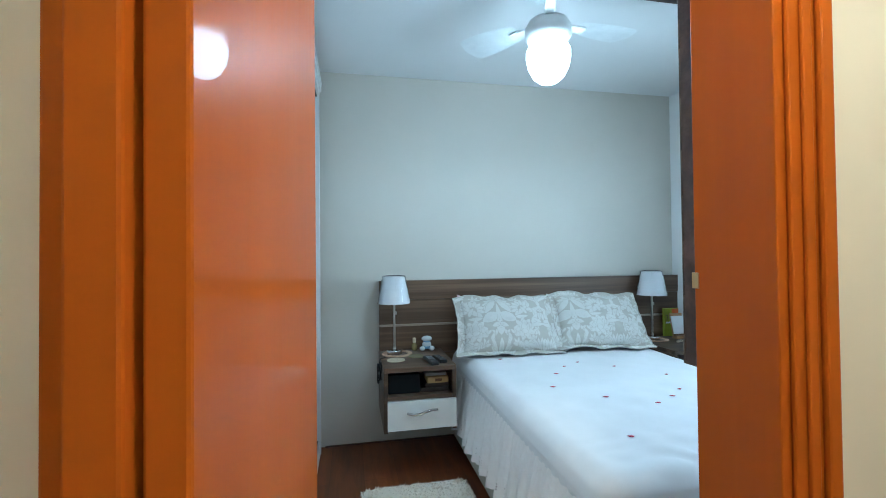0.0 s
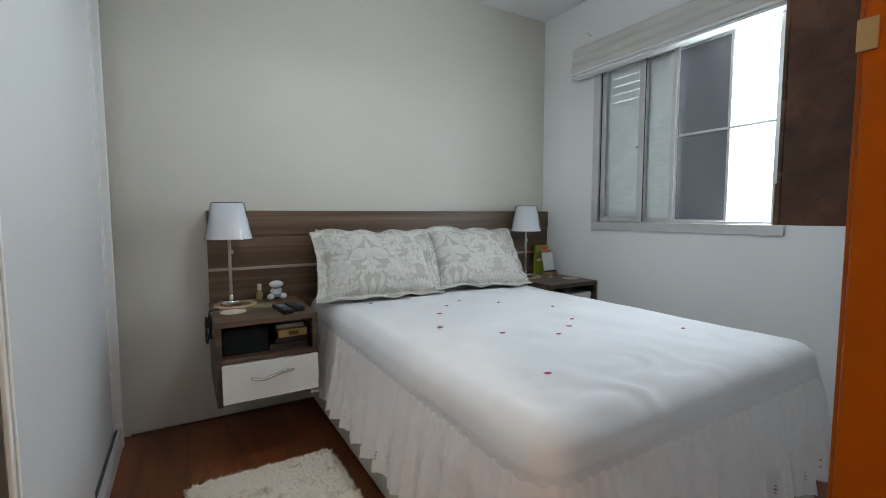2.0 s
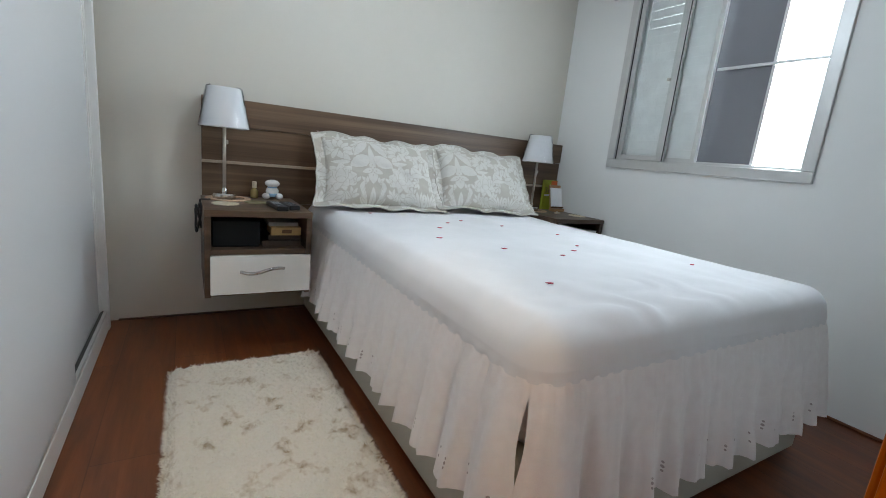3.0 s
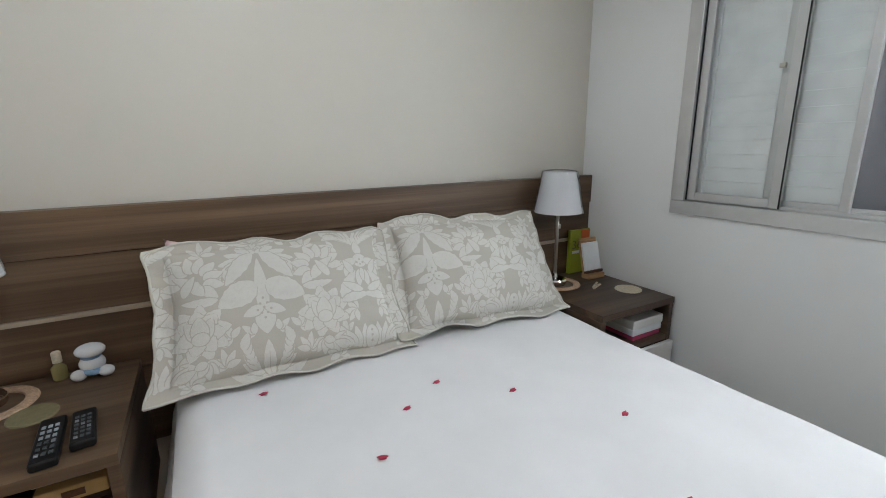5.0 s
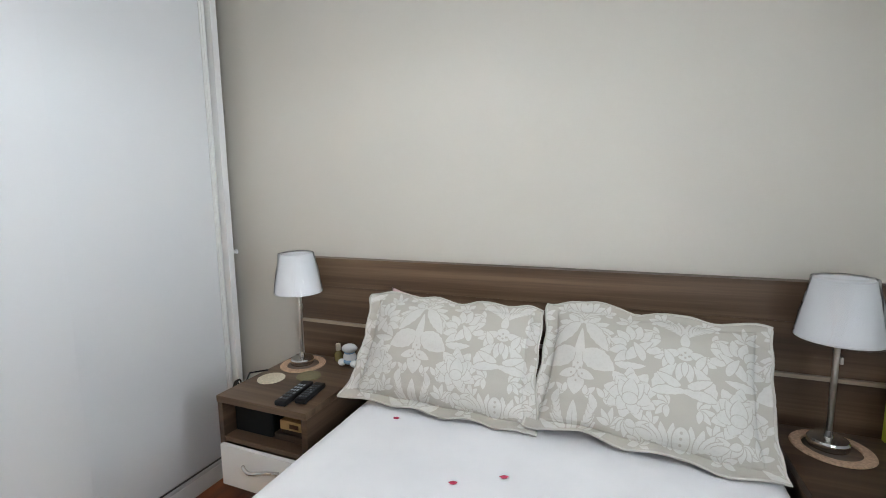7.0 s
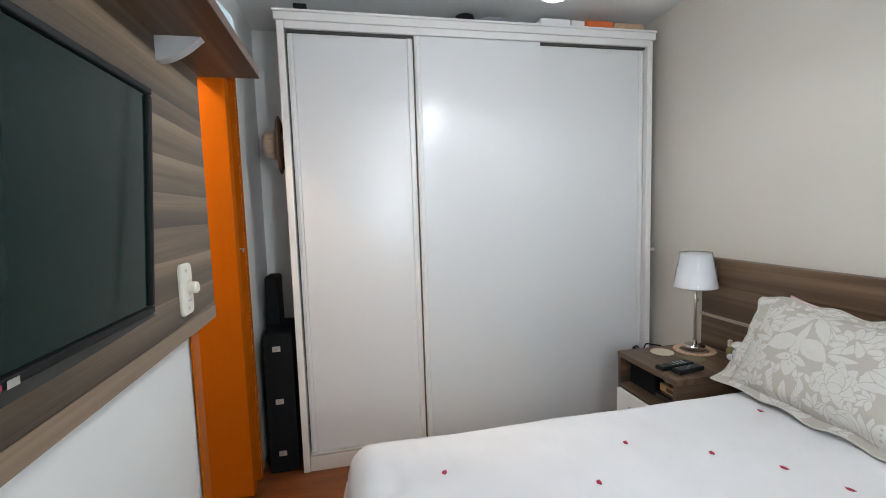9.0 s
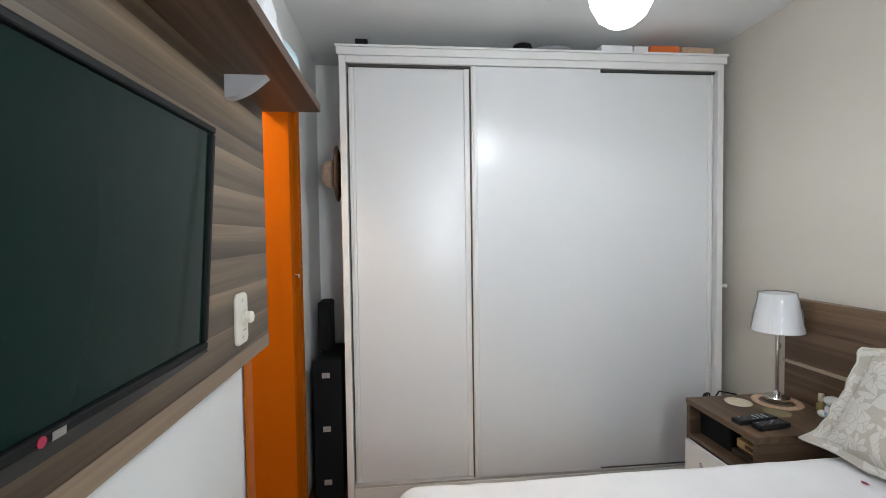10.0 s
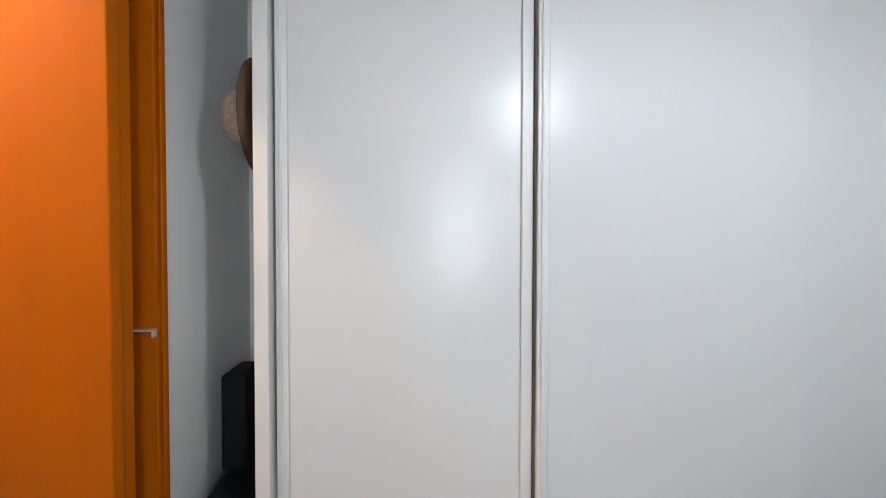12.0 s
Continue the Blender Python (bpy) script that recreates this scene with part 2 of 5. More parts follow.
M_NICKEL = plain("brushed_nickel", (0.60, 0.56, 0.50), 0.32, 1.0, 0.05)
M_BRASS = plain("worn_brass", (0.62, 0.42, 0.18), 0.3, 1.0, 0.08)
M_ALU = plain("aluminium_frame", (0.63, 0.63, 0.62), 0.42, 0.6, 0.04)
M_GLASS = glass()
M_SHUT = plain("white_shutter_slat", (0.80, 0.80, 0.79), 0.5)
_m = Nodes("grey_insect_screen", 0.8, color=(0.16, 0.16, 0.175))
_t, _x = _m.add("ShaderNodeBsdfTransparent"), _m.add("ShaderNodeMixShader")
_x.inputs[0].default_value = 0.06
_m.link(_m.bsdf.outputs[0], _x.inputs[1])
_m.link(_t.outputs[0], _x.inputs[2])
_m.link(_x.outputs[0], _m.tree.nodes["Material Output"].inputs[0])
_m.base(_m.ramp(_m.noise(_m.coords(), 400, 2), [(0.3, (0.14, 0.14, 0.155)), (0.7, (0.20, 0.20, 0.215))]))
M_SCREEN = _m.mat
M_BLIND = cloth("beige_blind_fabric", (0.60, 0.575, 0.53), 0.85, 500, 0.1)
M_SHEET = cloth("white_bedspread", (0.80, 0.79, 0.80), 0.9, 800, 0.25)
M_LACE = lace_cloth()
M_BASE = cloth("bed_base_fabric", (0.50, 0.475, 0.40), 0.85, 400, 0.15)
M_PILLOW = damask_cloth()
M_PIPING = cloth("pillow_piping", (0.56, 0.535, 0.48), 0.9, 600, 0.2)
M_PINKCLOTH = cloth("pale_pink_cotton", (0.66, 0.48, 0.48), 0.9, 600, 0.2)
M_RED = plain("red_ribbon", (0.46, 0.025, 0.075), 0.6, 0, 0.15, 90)
M_RUG = rug_fur()
M_SHADE = cloth("white_lamp_cloth", (0.80, 0.80, 0.81), 0.8, 500, 0.1)
_m = Nodes("clear_plastic_film", 0.05)
_f, _t, _g, _x = _m.add("ShaderNodeFresnel", IOR=1.5), _m.add("ShaderNodeBsdfTransparent"), _m.add("ShaderNodeBsdfGlossy", Roughness=0.04), _m.add("ShaderNodeMixShader")
_m.link(_f.outputs[0], _x.inputs[0])
_m.link(_t.outputs[0], _x.inputs[1])
_m.link(_g.outputs[0], _x.inputs[2])
_m.link(_x.outputs[0], _m.tree.nodes["Material Output"].inputs[0])
M_FILM = _m.mat
M_SCREEN_TV = plain("tv_screen", (0.0042, 0.0145, 0.0115), 0.05, 0, 0.02, 14, 0.11)
M_BLACK = plain("black_plastic", (0.012, 0.012, 0.013), 0.38, 0, 0.06, 14, 0.25)
M_BLACKCLOTH = plain("black_case_vinyl", (0.008, 0.010, 0.011), 0.65, 0, 0.1, 14, 0.18)
M_BEZEL = plain("matt_black_bezel", (0.009, 0.010, 0.010), 0.5, 0, 0.06, 14, 0.12)
M_PLASTIC = plain("ivory_plastic", (0.74, 0.71, 0.62), 0.35)
M_LIP = plain("smoky_clear_plastic", (0.06, 0.055, 0.05), 0.15)
M_GREYP = plain("grey_plastic", (0.46, 0.46, 0.47), 0.4)
M_FAN = plain("fan_white_plastic", (0.80, 0.82, 0.82), 0.4)
M_GLOBE = glow("lit_globe", (0.93, 0.97, 1.0), 21.0)
M_HALLGLOBE = glow("lit_hall_globe", (1.0, 0.72, 0.45), 8.0)
M_OUT = glow("bright_sky_backdrop", (0.97, 0.99, 1.0), 2.6)
M_DOILY = plain("cream_doily", (0.70, 0.62, 0.47), 0.9, 0, 0.15, 120)
M_COASTER = plain("wicker_coaster", (0.62, 0.42, 0.28), 0.8, 0, 0.2, 150)
M_OLIVE = plain("olive_coaster", (0.22, 0.19, 0.10), 0.7, 0, 0.1, 100)
M_STRAW = plain("straw", (0.60, 0.50, 0.38), 0.85, 0, 0.2, 90)
M_BROWN = plain("brown_felt", (0.12, 0.065, 0.035), 0.85, 0, 0.15, 60)
M_BLUE = plain("pale_blue_ceramic", (0.30, 0.48, 0.68), 0.25)
M_CERAMIC = plain("white_ceramic", (0.82, 0.83, 0.84), 0.25)
M_GREEN = plain("lime_cover", (0.36, 0.40, 0.03), 0.5)
M_ORANGEP = plain("orange_print", (0.65, 0.14, 0.03), 0.5)
M_YELLOW = plain("tan_card", (0.44, 0.30, 0.12), 0.6)
M_PAPER = plain("white_paper", (0.80, 0.81, 0.83), 0.7)
M_PINK = plain("pink_cover", (0.55, 0.06, 0.16), 0.5)
M_TANWOOD = wood("tan_wood", (0.22, 0.11, 0.05), (0.36, 0.20, 0.09), (0.48, 0.29, 0.14), (4, 4, 60), 0.5)
M_AMBER = plain("amber_glass", (0.28, 0.24, 0.10), 0.1)
M_GREYBAG = plain("grey_fabric", (0.25, 0.26, 0.28), 0.8)
M_PALEKEY = plain("pale_blue_rubber", (0.32, 0.36, 0.40), 0.5)
M_SLATE = plain("slate_rubber", (0.075, 0.085, 0.095), 0.5)
M_DARKBOOK = plain("dark_book_cover", (0.040, 0.026, 0.018), 0.6)
M_GREYBOOK = plain("grey_book_cover", (0.36, 0.34, 0.30), 0.6)
M_CYAN = plain("pale_blue_plastic", (0.50, 0.66, 0.72), 0.4)


# ---- building helpers ----
def box(lo, hi, bevel=0.0, bm=None, seg=2):
    bm = bm or bmesh.new()
    c = [(a + b) / 2 for a, b in zip(lo, hi)]
    s = [abs(b - a) for a, b in zip(lo, hi)]
    r = bmesh.ops.create_cube(bm, size=1.0, matrix=Matrix.Translation(c) @ Matrix.Diagonal((*s, 1)))
    if bevel:
        edges = {e for v in r["verts"] for e in v.link_edges}
        bmesh.ops.bevel(bm, geom=list(edges), offset=min(bevel, min(s) * 0.45), segments=seg, affect='EDGES', profile=0.5)
    return bm


def lathe(profile, place=(0, 0, 0), segs=32, bm=None, axis='z', cap=True):
    """A turned body: (radius, height) pairs from bottom to top about a vertical line."""
    bm = bm or bmesh.new()
    rings = []
    for r, h in profile:
        ring = []
        for i in range(segs):
            a = 2 * math.pi * i / segs
            p = (r * math.cos(a), r * math.sin(a), h)
            if axis == 'y':
                p = (p[0], p[2], p[1])
            elif axis == 'x':
                p = (p[2], p[0], p[1])
            ring.append(bm.verts.new(Vector(p) + Vector(place)))
        rings.append(ring)
    for a, b in zip(rings, rings[1:]):
        for i in range(segs):
            bm.faces.new((a[i], a[(i + 1) % segs], b[(i + 1) % segs], b[i]))
    if cap:
        bm.faces.new(rings[0][::-1])
        bm.faces.new(rings[-1])
    bmesh.ops.recalc_face_normals(bm, faces=bm.faces)
    return bm


def tube(points, radius, segs=8, bm=None):
    bm = bm or bmesh.new()
    pts = [Vector(p) for p in points]
    rings = []
    for i, p in enumerate(pts):
        d = (pts[min(i + 1, len(pts) - 1)] - pts[max(i - 1, 0)]).normalized()
        u = d.orthogonal().normalized()
        if abs(d.z) < 0.9:
            u = d.cross(Vector((0, 0, 1))).normalized()
        w = d.cross(u)
        rings.append([bm.verts.new(p + radius * (math.cos(2 * math.pi * k / segs) * u + math.sin(2 * math.pi * k / segs) * w)) for k in range(segs)])
    for a, b in zip(rings, rings[1:]):
        for k in range(segs):
            bm.faces.new((a[k], a[(k + 1) % segs], b[(k + 1) % segs], b[k]))
    bm.faces.new(rings[0][::-1])
    bm.faces.new(rings[-1])
    bmesh.ops.recalc_face_normals(bm, faces=bm.faces)
    return bm


def sheet(nu, nv, fn, bm=None, uv=None):
    """A grid whose corners come from fn(u, v), u and v from 0 to 1."""
    bm = bm or bmesh.new()
    vs = [[bm.verts.new(fn(i / nu, j / nv)) for j in range(nv + 1)] for i in range(nu + 1)]
    for i in range(nu):
        for j in range(nv):
            bm.faces.new((vs[i][j], vs[i + 1][j], vs[i + 1][j + 1], vs[i][j + 1]))
    return bm


def finish(ob, bm, material, smooth):
    bm.normal_update()
    for f in bm.faces:
        f.smooth = smooth
    bm.to_mesh(ob.data)
    bm.free()
    ob.data.materials.append(material)


def part(name, bm, material, parent, label="", smooth=False):
    """One mesh under a thing or a part, built in the world's coordinates."""
    ob = new(name, bpy.data.meshes.new(name))
    finish(ob, bm, material, smooth)
    ob.parent = parent
    ob.matrix_parent_inverse = Matrix.Translation(-parent.location)
    return tagged(ob, label)


def thing(name, place, label, category, group="", kind=""):
    ob = new(name)
    ob.location = place
    ob.empty_display_size = 0.05
    return tagged(ob, label, category, group, kind)


def solid(name, bm, material, label, category, group="", kind="", smooth=False):
    """A thing that is one mesh."""
    ob = new(name, bpy.data.meshes.new(name))
    finish(ob, bm, material, smooth)
    return tagged(ob, label, category, group, kind)


# ---- structure ----
H = 2.5
XW, XE, YN, YS = -0.66, 2.6, 3.0, 0.598      # room faces of the walls
YH = 0.46                                    # hall face of the door wall
DX0, DX1, DZ = -0.086, 0.71, 2.055            # door opening
WY0, WY1, WZ0, WZ1 = 1.418, 2.503, 0.98, 2.06  # window opening

b = box((-1.9, -0.52, -0.1), (2.75, YH, 0))
box((XW - 0.15, YH, -0.1), (2.75, YN + 0.15, 0), bm=b)
solid("floor", b, M_FLOOR, "dark reddish-brown wood laminate floor", "floor", kind="structure")
b = box((-1.9, -0.52, H), (2.75, YH, H + 0.1))
box((XW - 0.15, YH, H), (2.75, YN + 0.15, H + 0.1), bm=b)
solid("ceiling", b, M_CEIL, "white painted ceiling", "ceiling", kind="structure")
solid("wall_north", box((XW - 0.15, YN, 0), (XE + 0.15, YN + 0.15, H)), M_BEIGE, "beige painted wall behind the headboard", "wall", kind="structure")
solid("wall_west", box((XW - 0.15, YS, 0), (XW, YN, H)), M_WHITE, "white painted wall behind the wardrobe", "wall", kind="structure")
b = box((XE, YH, 0), (XE + 0.15, WY0, H))
box((XE, WY1, 0), (XE + 0.15, YN, H), bm=b)
box((XE, WY0, 0), (XE + 0.15, WY1, WZ0), bm=b)
box((XE, WY0, WZ1), (XE + 0.15, WY1, H), bm=b)
solid("wall_east", b, M_WHITE, "white painted wall with the window", "wall", kind="structure")
YM = (YS + YH) / 2
for nm, y0, y1, mt, lb in (("wall_south", YM, YS, M_WHITE, "white painted wall with the doorway"),
                           ("wall_hall_north", YH, YM, M_CREAM, "cream hall wall with the doorway")):
    b = box((XW - (1.1 if y0 == YH else 0), y0, 0), (DX0, y1, H))
    box((DX1, y0, 0), (XE, y1, H), bm=b)
    box((DX0, y0, DZ), (DX1, y1, H), bm=b)
    solid(nm, b, mt, lb, "wall", kind="structure")
solid("wall_hall_south", box((-1.76, -0.52, 0), (2.6, -0.40, H)), M_CREAM, "cream painted hall wall", "wall", kind="structure")
solid("wall_hall_west", box((-1.9, -0.52, 0), (-1.76, YH, H)), M_CREAM, "cream painted hall end wall", "wall", kind="structure")
solid("wall_hall_east", box((2.6, -0.52, 0), (2.75, YH, H)), M_CREAM, "cream painted hall end wall", "wall", kind="structure")
b = box((-1.76, -0.40, H - 0.03), (2.6, -0.36, H - 0.001), 0.01)
box((-1.76, -0.40, H - 0.07), (2.6, -0.385, H - 0.032), 0.006, bm=b)
solid("trim_cornice", b, M_CEIL, "white plaster cornice along the hall wall", "cornice", kind="structure")
b = box((-0.05, YN - 0.014, 0), (XE, YN - 0.001, 0.009), 0.003)
solid("baseboard_north", b, M_SHELF, "thin dark wooden bead where beige wall meets floor", "baseboard", kind="structure")
b = box((XE - 0.014, YS + 0.02, 0), (XE - 0.001, YN - 0.016, 0.014), 0.005)
solid("baseboard_east", b, M_FLOOR, "thin reddish wooden bead under the window wall", "baseboard", kind="structure")
solid("backdrop", box((7.0, -6, -3), (7.1, 11, 9)), M_OUT, "bright white sky outside the window", "backdrop", kind="structure")

# door lining, casings and the folded door
d = thing("door_frame", (DX1, YM, 0), "orange varnished wooden door frame with moulded casing", "door frame", kind="structure")
JT = 0.02
part("jamb", box((DX1 - JT, YH - 0.004, 0), (DX1, YS + 0.004, DZ), 0.002), M_ORANGE, d)
part("jamb", box((DX0, YH - 0.004, 0), (DX0 + JT, YS + 0.004, DZ), 0.002), M_ORANGE, d)
part("header", box((DX0 + JT, YH - 0.004, DZ - JT), (DX1 - JT, YS + 0.004, DZ), 0.002), M_ORANGE, d)


def casing(x0, x1, y0, y1, inner):
    """A moulded board with two steps, thicker toward the outer edge."""
    s = 1 if y1 > YM else -1
    bm = box((x0, min(y0, y1), 0), (x1, max(y0, y1), DZ + 0.06), 0.004)
    if s > 0:
        return bm
    w = x1 - x0
    a, c = (x0 + w * 0.25, x0 + w * 0.5) if inner > 0 else (x1 - w * 0.5, x1 - w * 0.25)
    yy = (y1, y1 + s * 0.006)
    box((min(a, c), min(yy), 0), (max(a, c), max(yy), DZ + 0.05), 0.003, bm=bm)
    o = (x0 + w * 0.62, x1 - 0.003) if inner > 0 else (x0 + 0.003, x1 - w * 0.62)
    yy = (y1, y1 + s * 0.010)
    box((o[0], min(yy), 0), (o[1], max(yy), DZ + 0.055), 0.004, bm=bm)
    return bm


for x0, x1, inner in ((DX1 - 0.006, DX1 + 0.062, 1), (DX0 - 0.062, DX0 + 0.006, -1)):
    part("casing", casing(x0 if inner > 0 else DX0 - 0.014, x1, YS + 0.0045, YS + 0.012, inner), M_ORANGE, d)
    part("casing", casing(x0, x1, YH - 0.0045, YH - 0.012, inner), M_ORANGE, d)
part("casing", box((DX0 + 0.007, YS + 0.0045, DZ - 0.006), (DX1 - 0.007, YS + 0.018, DZ + 0.058), 0.004), M_ORANGE, d)
part("casing", box((DX0 + 0.007, YH - 0.018, DZ - 0.006), (DX1 - 0.007, YH - 0.0045, DZ + 0.058), 0.004), M_ORANGE, d)
part("strike_plate", box((DX1 - JT - 0.002, YS - 0.006, 1.200), (DX1 - JT + 0.002, YS + 0.008, 1.226), 0.001), M_BRASS, d, "brass strike plate")
b = box((DX0 + JT, YS - 0.042, 1.219), (DX0 + JT + 0.014, YS + 0.004, 1.2235), 0.001)
box((DX0 + JT, YS - 0.003, 1.205), (DX0 + JT + 0.013, YS + 0.003, 1.2188), 0.001, bm=b)
part("door_catch", b, M_ALU, d, "thin bent metal catch")
part("door_track", box((DX0 + JT + 0.02, YM - 0.02, DZ - JT - 0.022), (DX1 - JT - 0.01, YM + 0.02, DZ - JT - 0.001), 0.003), M_NICKEL, d, "metal folding-door track")

door = thing("folding_door", (0.02, 0.4, 0.012), "orange varnished folding door, open, leaves folded into the hall", "door")


def leaf(hx, hy, fx, fy, thick, name):
    """A flush leaf between its hinge end (hx, hy) and its free end (fx, fy); these lie on its room-side face."""
    ln = math.hypot(fx - hx, fy - hy)
    bm = box((-thick, 0, 0.012), (0, ln, DZ - 0.045), 0.003)
    ang = math.atan2(fy - hy, fx - hx) - math.pi / 2
    # the body lies on the far side of the face
    m = Matrix.Translation((hx, hy, 0)) @ Matrix.Rotation(ang, 4, 'Z') @ Matrix.Diagonal((-1, 1, 1, 1))
    bmesh.ops.transform(bm, matrix=m, verts=bm.verts)
    bmesh.ops.recalc_face_normals(bm, faces=bm.faces)
    return part(name, bm, M_ORANGE, door)


lf = leaf(0.087, 0.600, 0.041, 0.262, 0.029, "leaf")
leaf(0.048, 0.595, 0.006, 0.257, 0.034, "leaf")
for z in (1.03, 1.09):
    part("screw_hole", lathe([(0.005, 0), (0.005, 0.001)], (0.0452, 0.290, z), 10, axis='x'), M_HOLLOWSHADE, lf, "dark screw hole")
part("pivot", lathe([(0.008, 0), (0.008, 0.05)], (0.055, 0.53, DZ - 0.07), 12), M_NICKEL, door, "metal top pivot")

# hall lamp and switch
hl = thing("hall_ceiling_lamp", (0.50, 0.11, H), "lit warm round ceiling lamp in the hall", "lamp")
part("base", lathe([(0.07, H - 0.02), (0.07, H - 0.001)], (0.50, 0.11, 0), 28), M_FAN, hl)
gl = part("globe", lathe([(0.02, 0.055), (0.06, 0.05), (0.085, 0.03), (0.09, 0.0)], (0.50, 0.11, H - 0.076), 28), M_HALLGLOBE, hl, "lit warm glass globe", True)
gl.visible_shadow = False
sw = thing("light_switch", (-0.684, -0.40, 1.19), "ivory light switch plate on the cream hall wall", "switch")
part("plate", box((-0.724, -0.40, 1.125), (-0.644, -0.392, 1.255), 0.006, seg=3), M_PLASTIC, sw)
for k in range(3):
    part("rocker", box((-0.70, -0.392, 1.163 + k * 0.018), (-0.668, -0.388, 1.177 + k * 0.018), 0.002), M_LAMSIDE, sw)

# ---- window ----
w = thing("window_1", (XE, (WY0 + WY1) / 2, WZ0), "grey aluminium sliding window with white shutters, partly open", "window", kind="structure")
FX0, FX1 = XE - 0.018, XE + 0.11
FW = 0.04
for nm, lo, hi in (("window_frame", (FX0, WY0 - 0.012, WZ0 - 0.012), (FX1, WY1 + 0.012, WZ0 + FW)),
                   ("window_frame", (FX0, WY0 - 0.012, WZ1 - FW), (FX1, WY1 + 0.012, WZ1 + 0.012)),
                   ("window_frame", (FX0, WY0 - 0.012, WZ0 + FW + 0.0005), (FX1, WY0 + FW, WZ1 - FW - 0.0005)),
                   ("window_frame", (FX0, WY1 - FW, WZ0 + FW + 0.0005), (FX1, WY1 + 0.012, WZ1 - FW - 0.0005))):
    # a frame bar with a stepped inner edge
    bm = box(lo, hi, 0.003)
    part(nm, bm, M_ALU, w)
b = box((XE + 0.02, WY0 + FW, WZ0 + FW + 0.0005), (XE + 0.03, WY1 - FW, WZ0 + FW + 0.012), 0.001)
box((XE + 0.055, WY0 + FW, WZ0 + FW + 0.0005), (XE + 0.065, WY1 - FW, WZ0 + FW + 0.012), 0.001, bm=b)
part("sliding_track", b, M_ALU, w)
SZ0, SZ1 = WZ0 + FW + 0.004, WZ1 - FW - 0.004


def sash(name, x, y0, y1, bar=0.032, mat=M_ALU, deep=0.018):
    """A rectangular sash frame in the plane x, as one piece."""
    bm = box((x, y0, SZ0), (x + deep, y0 + bar, SZ1), 0.002)
    box((x, y1 - bar, SZ0), (x + deep, y1, SZ1), 0.002, bm=bm)
    box((x + 0.001, y0 + bar, SZ0), (x + deep - 0.001, y1 - bar, SZ0 + bar), 0.002, bm=bm)
    box((x + 0.001, y0 + bar, SZ1 - bar), (x + deep - 0.001, y1 - bar, SZ1), 0.002, bm=bm)
    return part(name, bm, mat, w)


gs = sash("glass_sash", XE + 0.002, 2.145, WY1 - FW - 0.002, 0.03)
p = part("pane", box((XE + 0.009, 2.175, SZ0 + 0.03), (XE + 0.013, WY1 - FW - 0.032, SZ1 - 0.03)), M_GLASS, gs, "clear glass pane")
p.visible_shadow = False
lt = part("latch", box((XE - 0.012, 2.182, 1.468), (XE + 0.002, 2.200, 1.484), 0.003), M_NICKEL, gs, "small metal latch")
g2 = sash("glass_sash", XE + 0.032, 1.972, 2.21, 0.026)
p = part("pane", box((XE + 0.039, 1.998, SZ0 + 0.026), (XE + 0.043, 2.184, SZ1 - 0.026)), M_GLASS, g2, "clear glass pane")
p.visible_shadow = False
for y0, y1 in ((2.19, WY1 - FW - 0.003), (1.985, 2.187)):
    sh = sash("shutter", XE + 0.058, y0, y1, 0.02, M_SHUT, 0.02)
    n = 19
    for k in range(n):
        z = SZ0 + 0.02 + (SZ1 - SZ0 - 0.04) * (k + 0.5) / n
        h = (SZ1 - SZ0 - 0.04) / n / 2
        low = -h * (0.99 if n - 5 < k and y0 > 2.18 else 1.16)
        if n - 6 < k < n - 1 and y0 > 2.18:
            # a row of light slots along the upper edge
            bm = box((-0.003, y0 + 0.02, low), (0.003, y1 - 0.02, h * 0.88), 0.001)
            y = y0 + 0.02
            while y < y1 - 0.03:
                box((-0.0028, y, h * 0.88), (0.0028, y + 0.010, h * 1.06), 0.0, bm=bm)
                y += 0.034
        else:
            bm = box((-0.003, y0 + 0.02, low), (0.003, y1 - 0.02, h * 1.16), 0.001)
        bmesh.ops.transform(bm, matrix=Matrix.Translation((XE + 0.068, 0, z)) @ Matrix.Rotation(radians(-8), 4, 'Y'), verts=bm.verts)
        part("slat", bm, M_SHUT, sh)
sc = sash("screen_sash", XE + 0.084, 1.704, 2.014, 0.016, M_ALU, 0.014)
part("mesh", box((XE + 0.090, 1.720, SZ0 + 0.016), (XE + 0.093, 1.998, SZ1 - 0.016)), M_SCREEN, sc, "grey insect screen")
for y in (WY1 - FW - 0.0045, 2.1405):
    part("gasket", box((XE - 0.004, y, SZ0), (XE + 0.001, y + 0.004, SZ1), 0.0005), M_BLACK, w, "black rubber gasket")
part("crossbar", box((XE + 0.072, WY0 + FW, 1.511), (XE + 0.082, 1.975, 1.525), 0.002), M_ALU, w)
part("safety_bar", box((XE + 0.05, WY0 + FW + 0.001, SZ0), (XE + 0.07, WY0 + FW + 0.02, SZ1), 0.002), M_ALU, w)

bl = thing("roller_blind", (XE, 2.0, 2.02), "beige fabric blind, folded up above the window", "blind")
BY0, BY1 = 1.22, 2.655


def blind_face(u, v):
    """Three soft folds, each bellied out over the one below, sagging a little between the cords."""
    k = (v * 3) % 1.0 if v < 1 else 1.0
    out = 0.058 + 0.022 * (1 - v) + 0.012 * math.sin(math.pi * min(1, k)) ** 0.7
    sag = 0.004 * math.sin(u * math.pi * 3) ** 2
    return (XE - out, BY0 + (BY1 - BY0) * u, 2.014 + 0.172 * v - sag * (1 - v) + 0.002 * noise.noise((u * 9, v * 3, 1)))


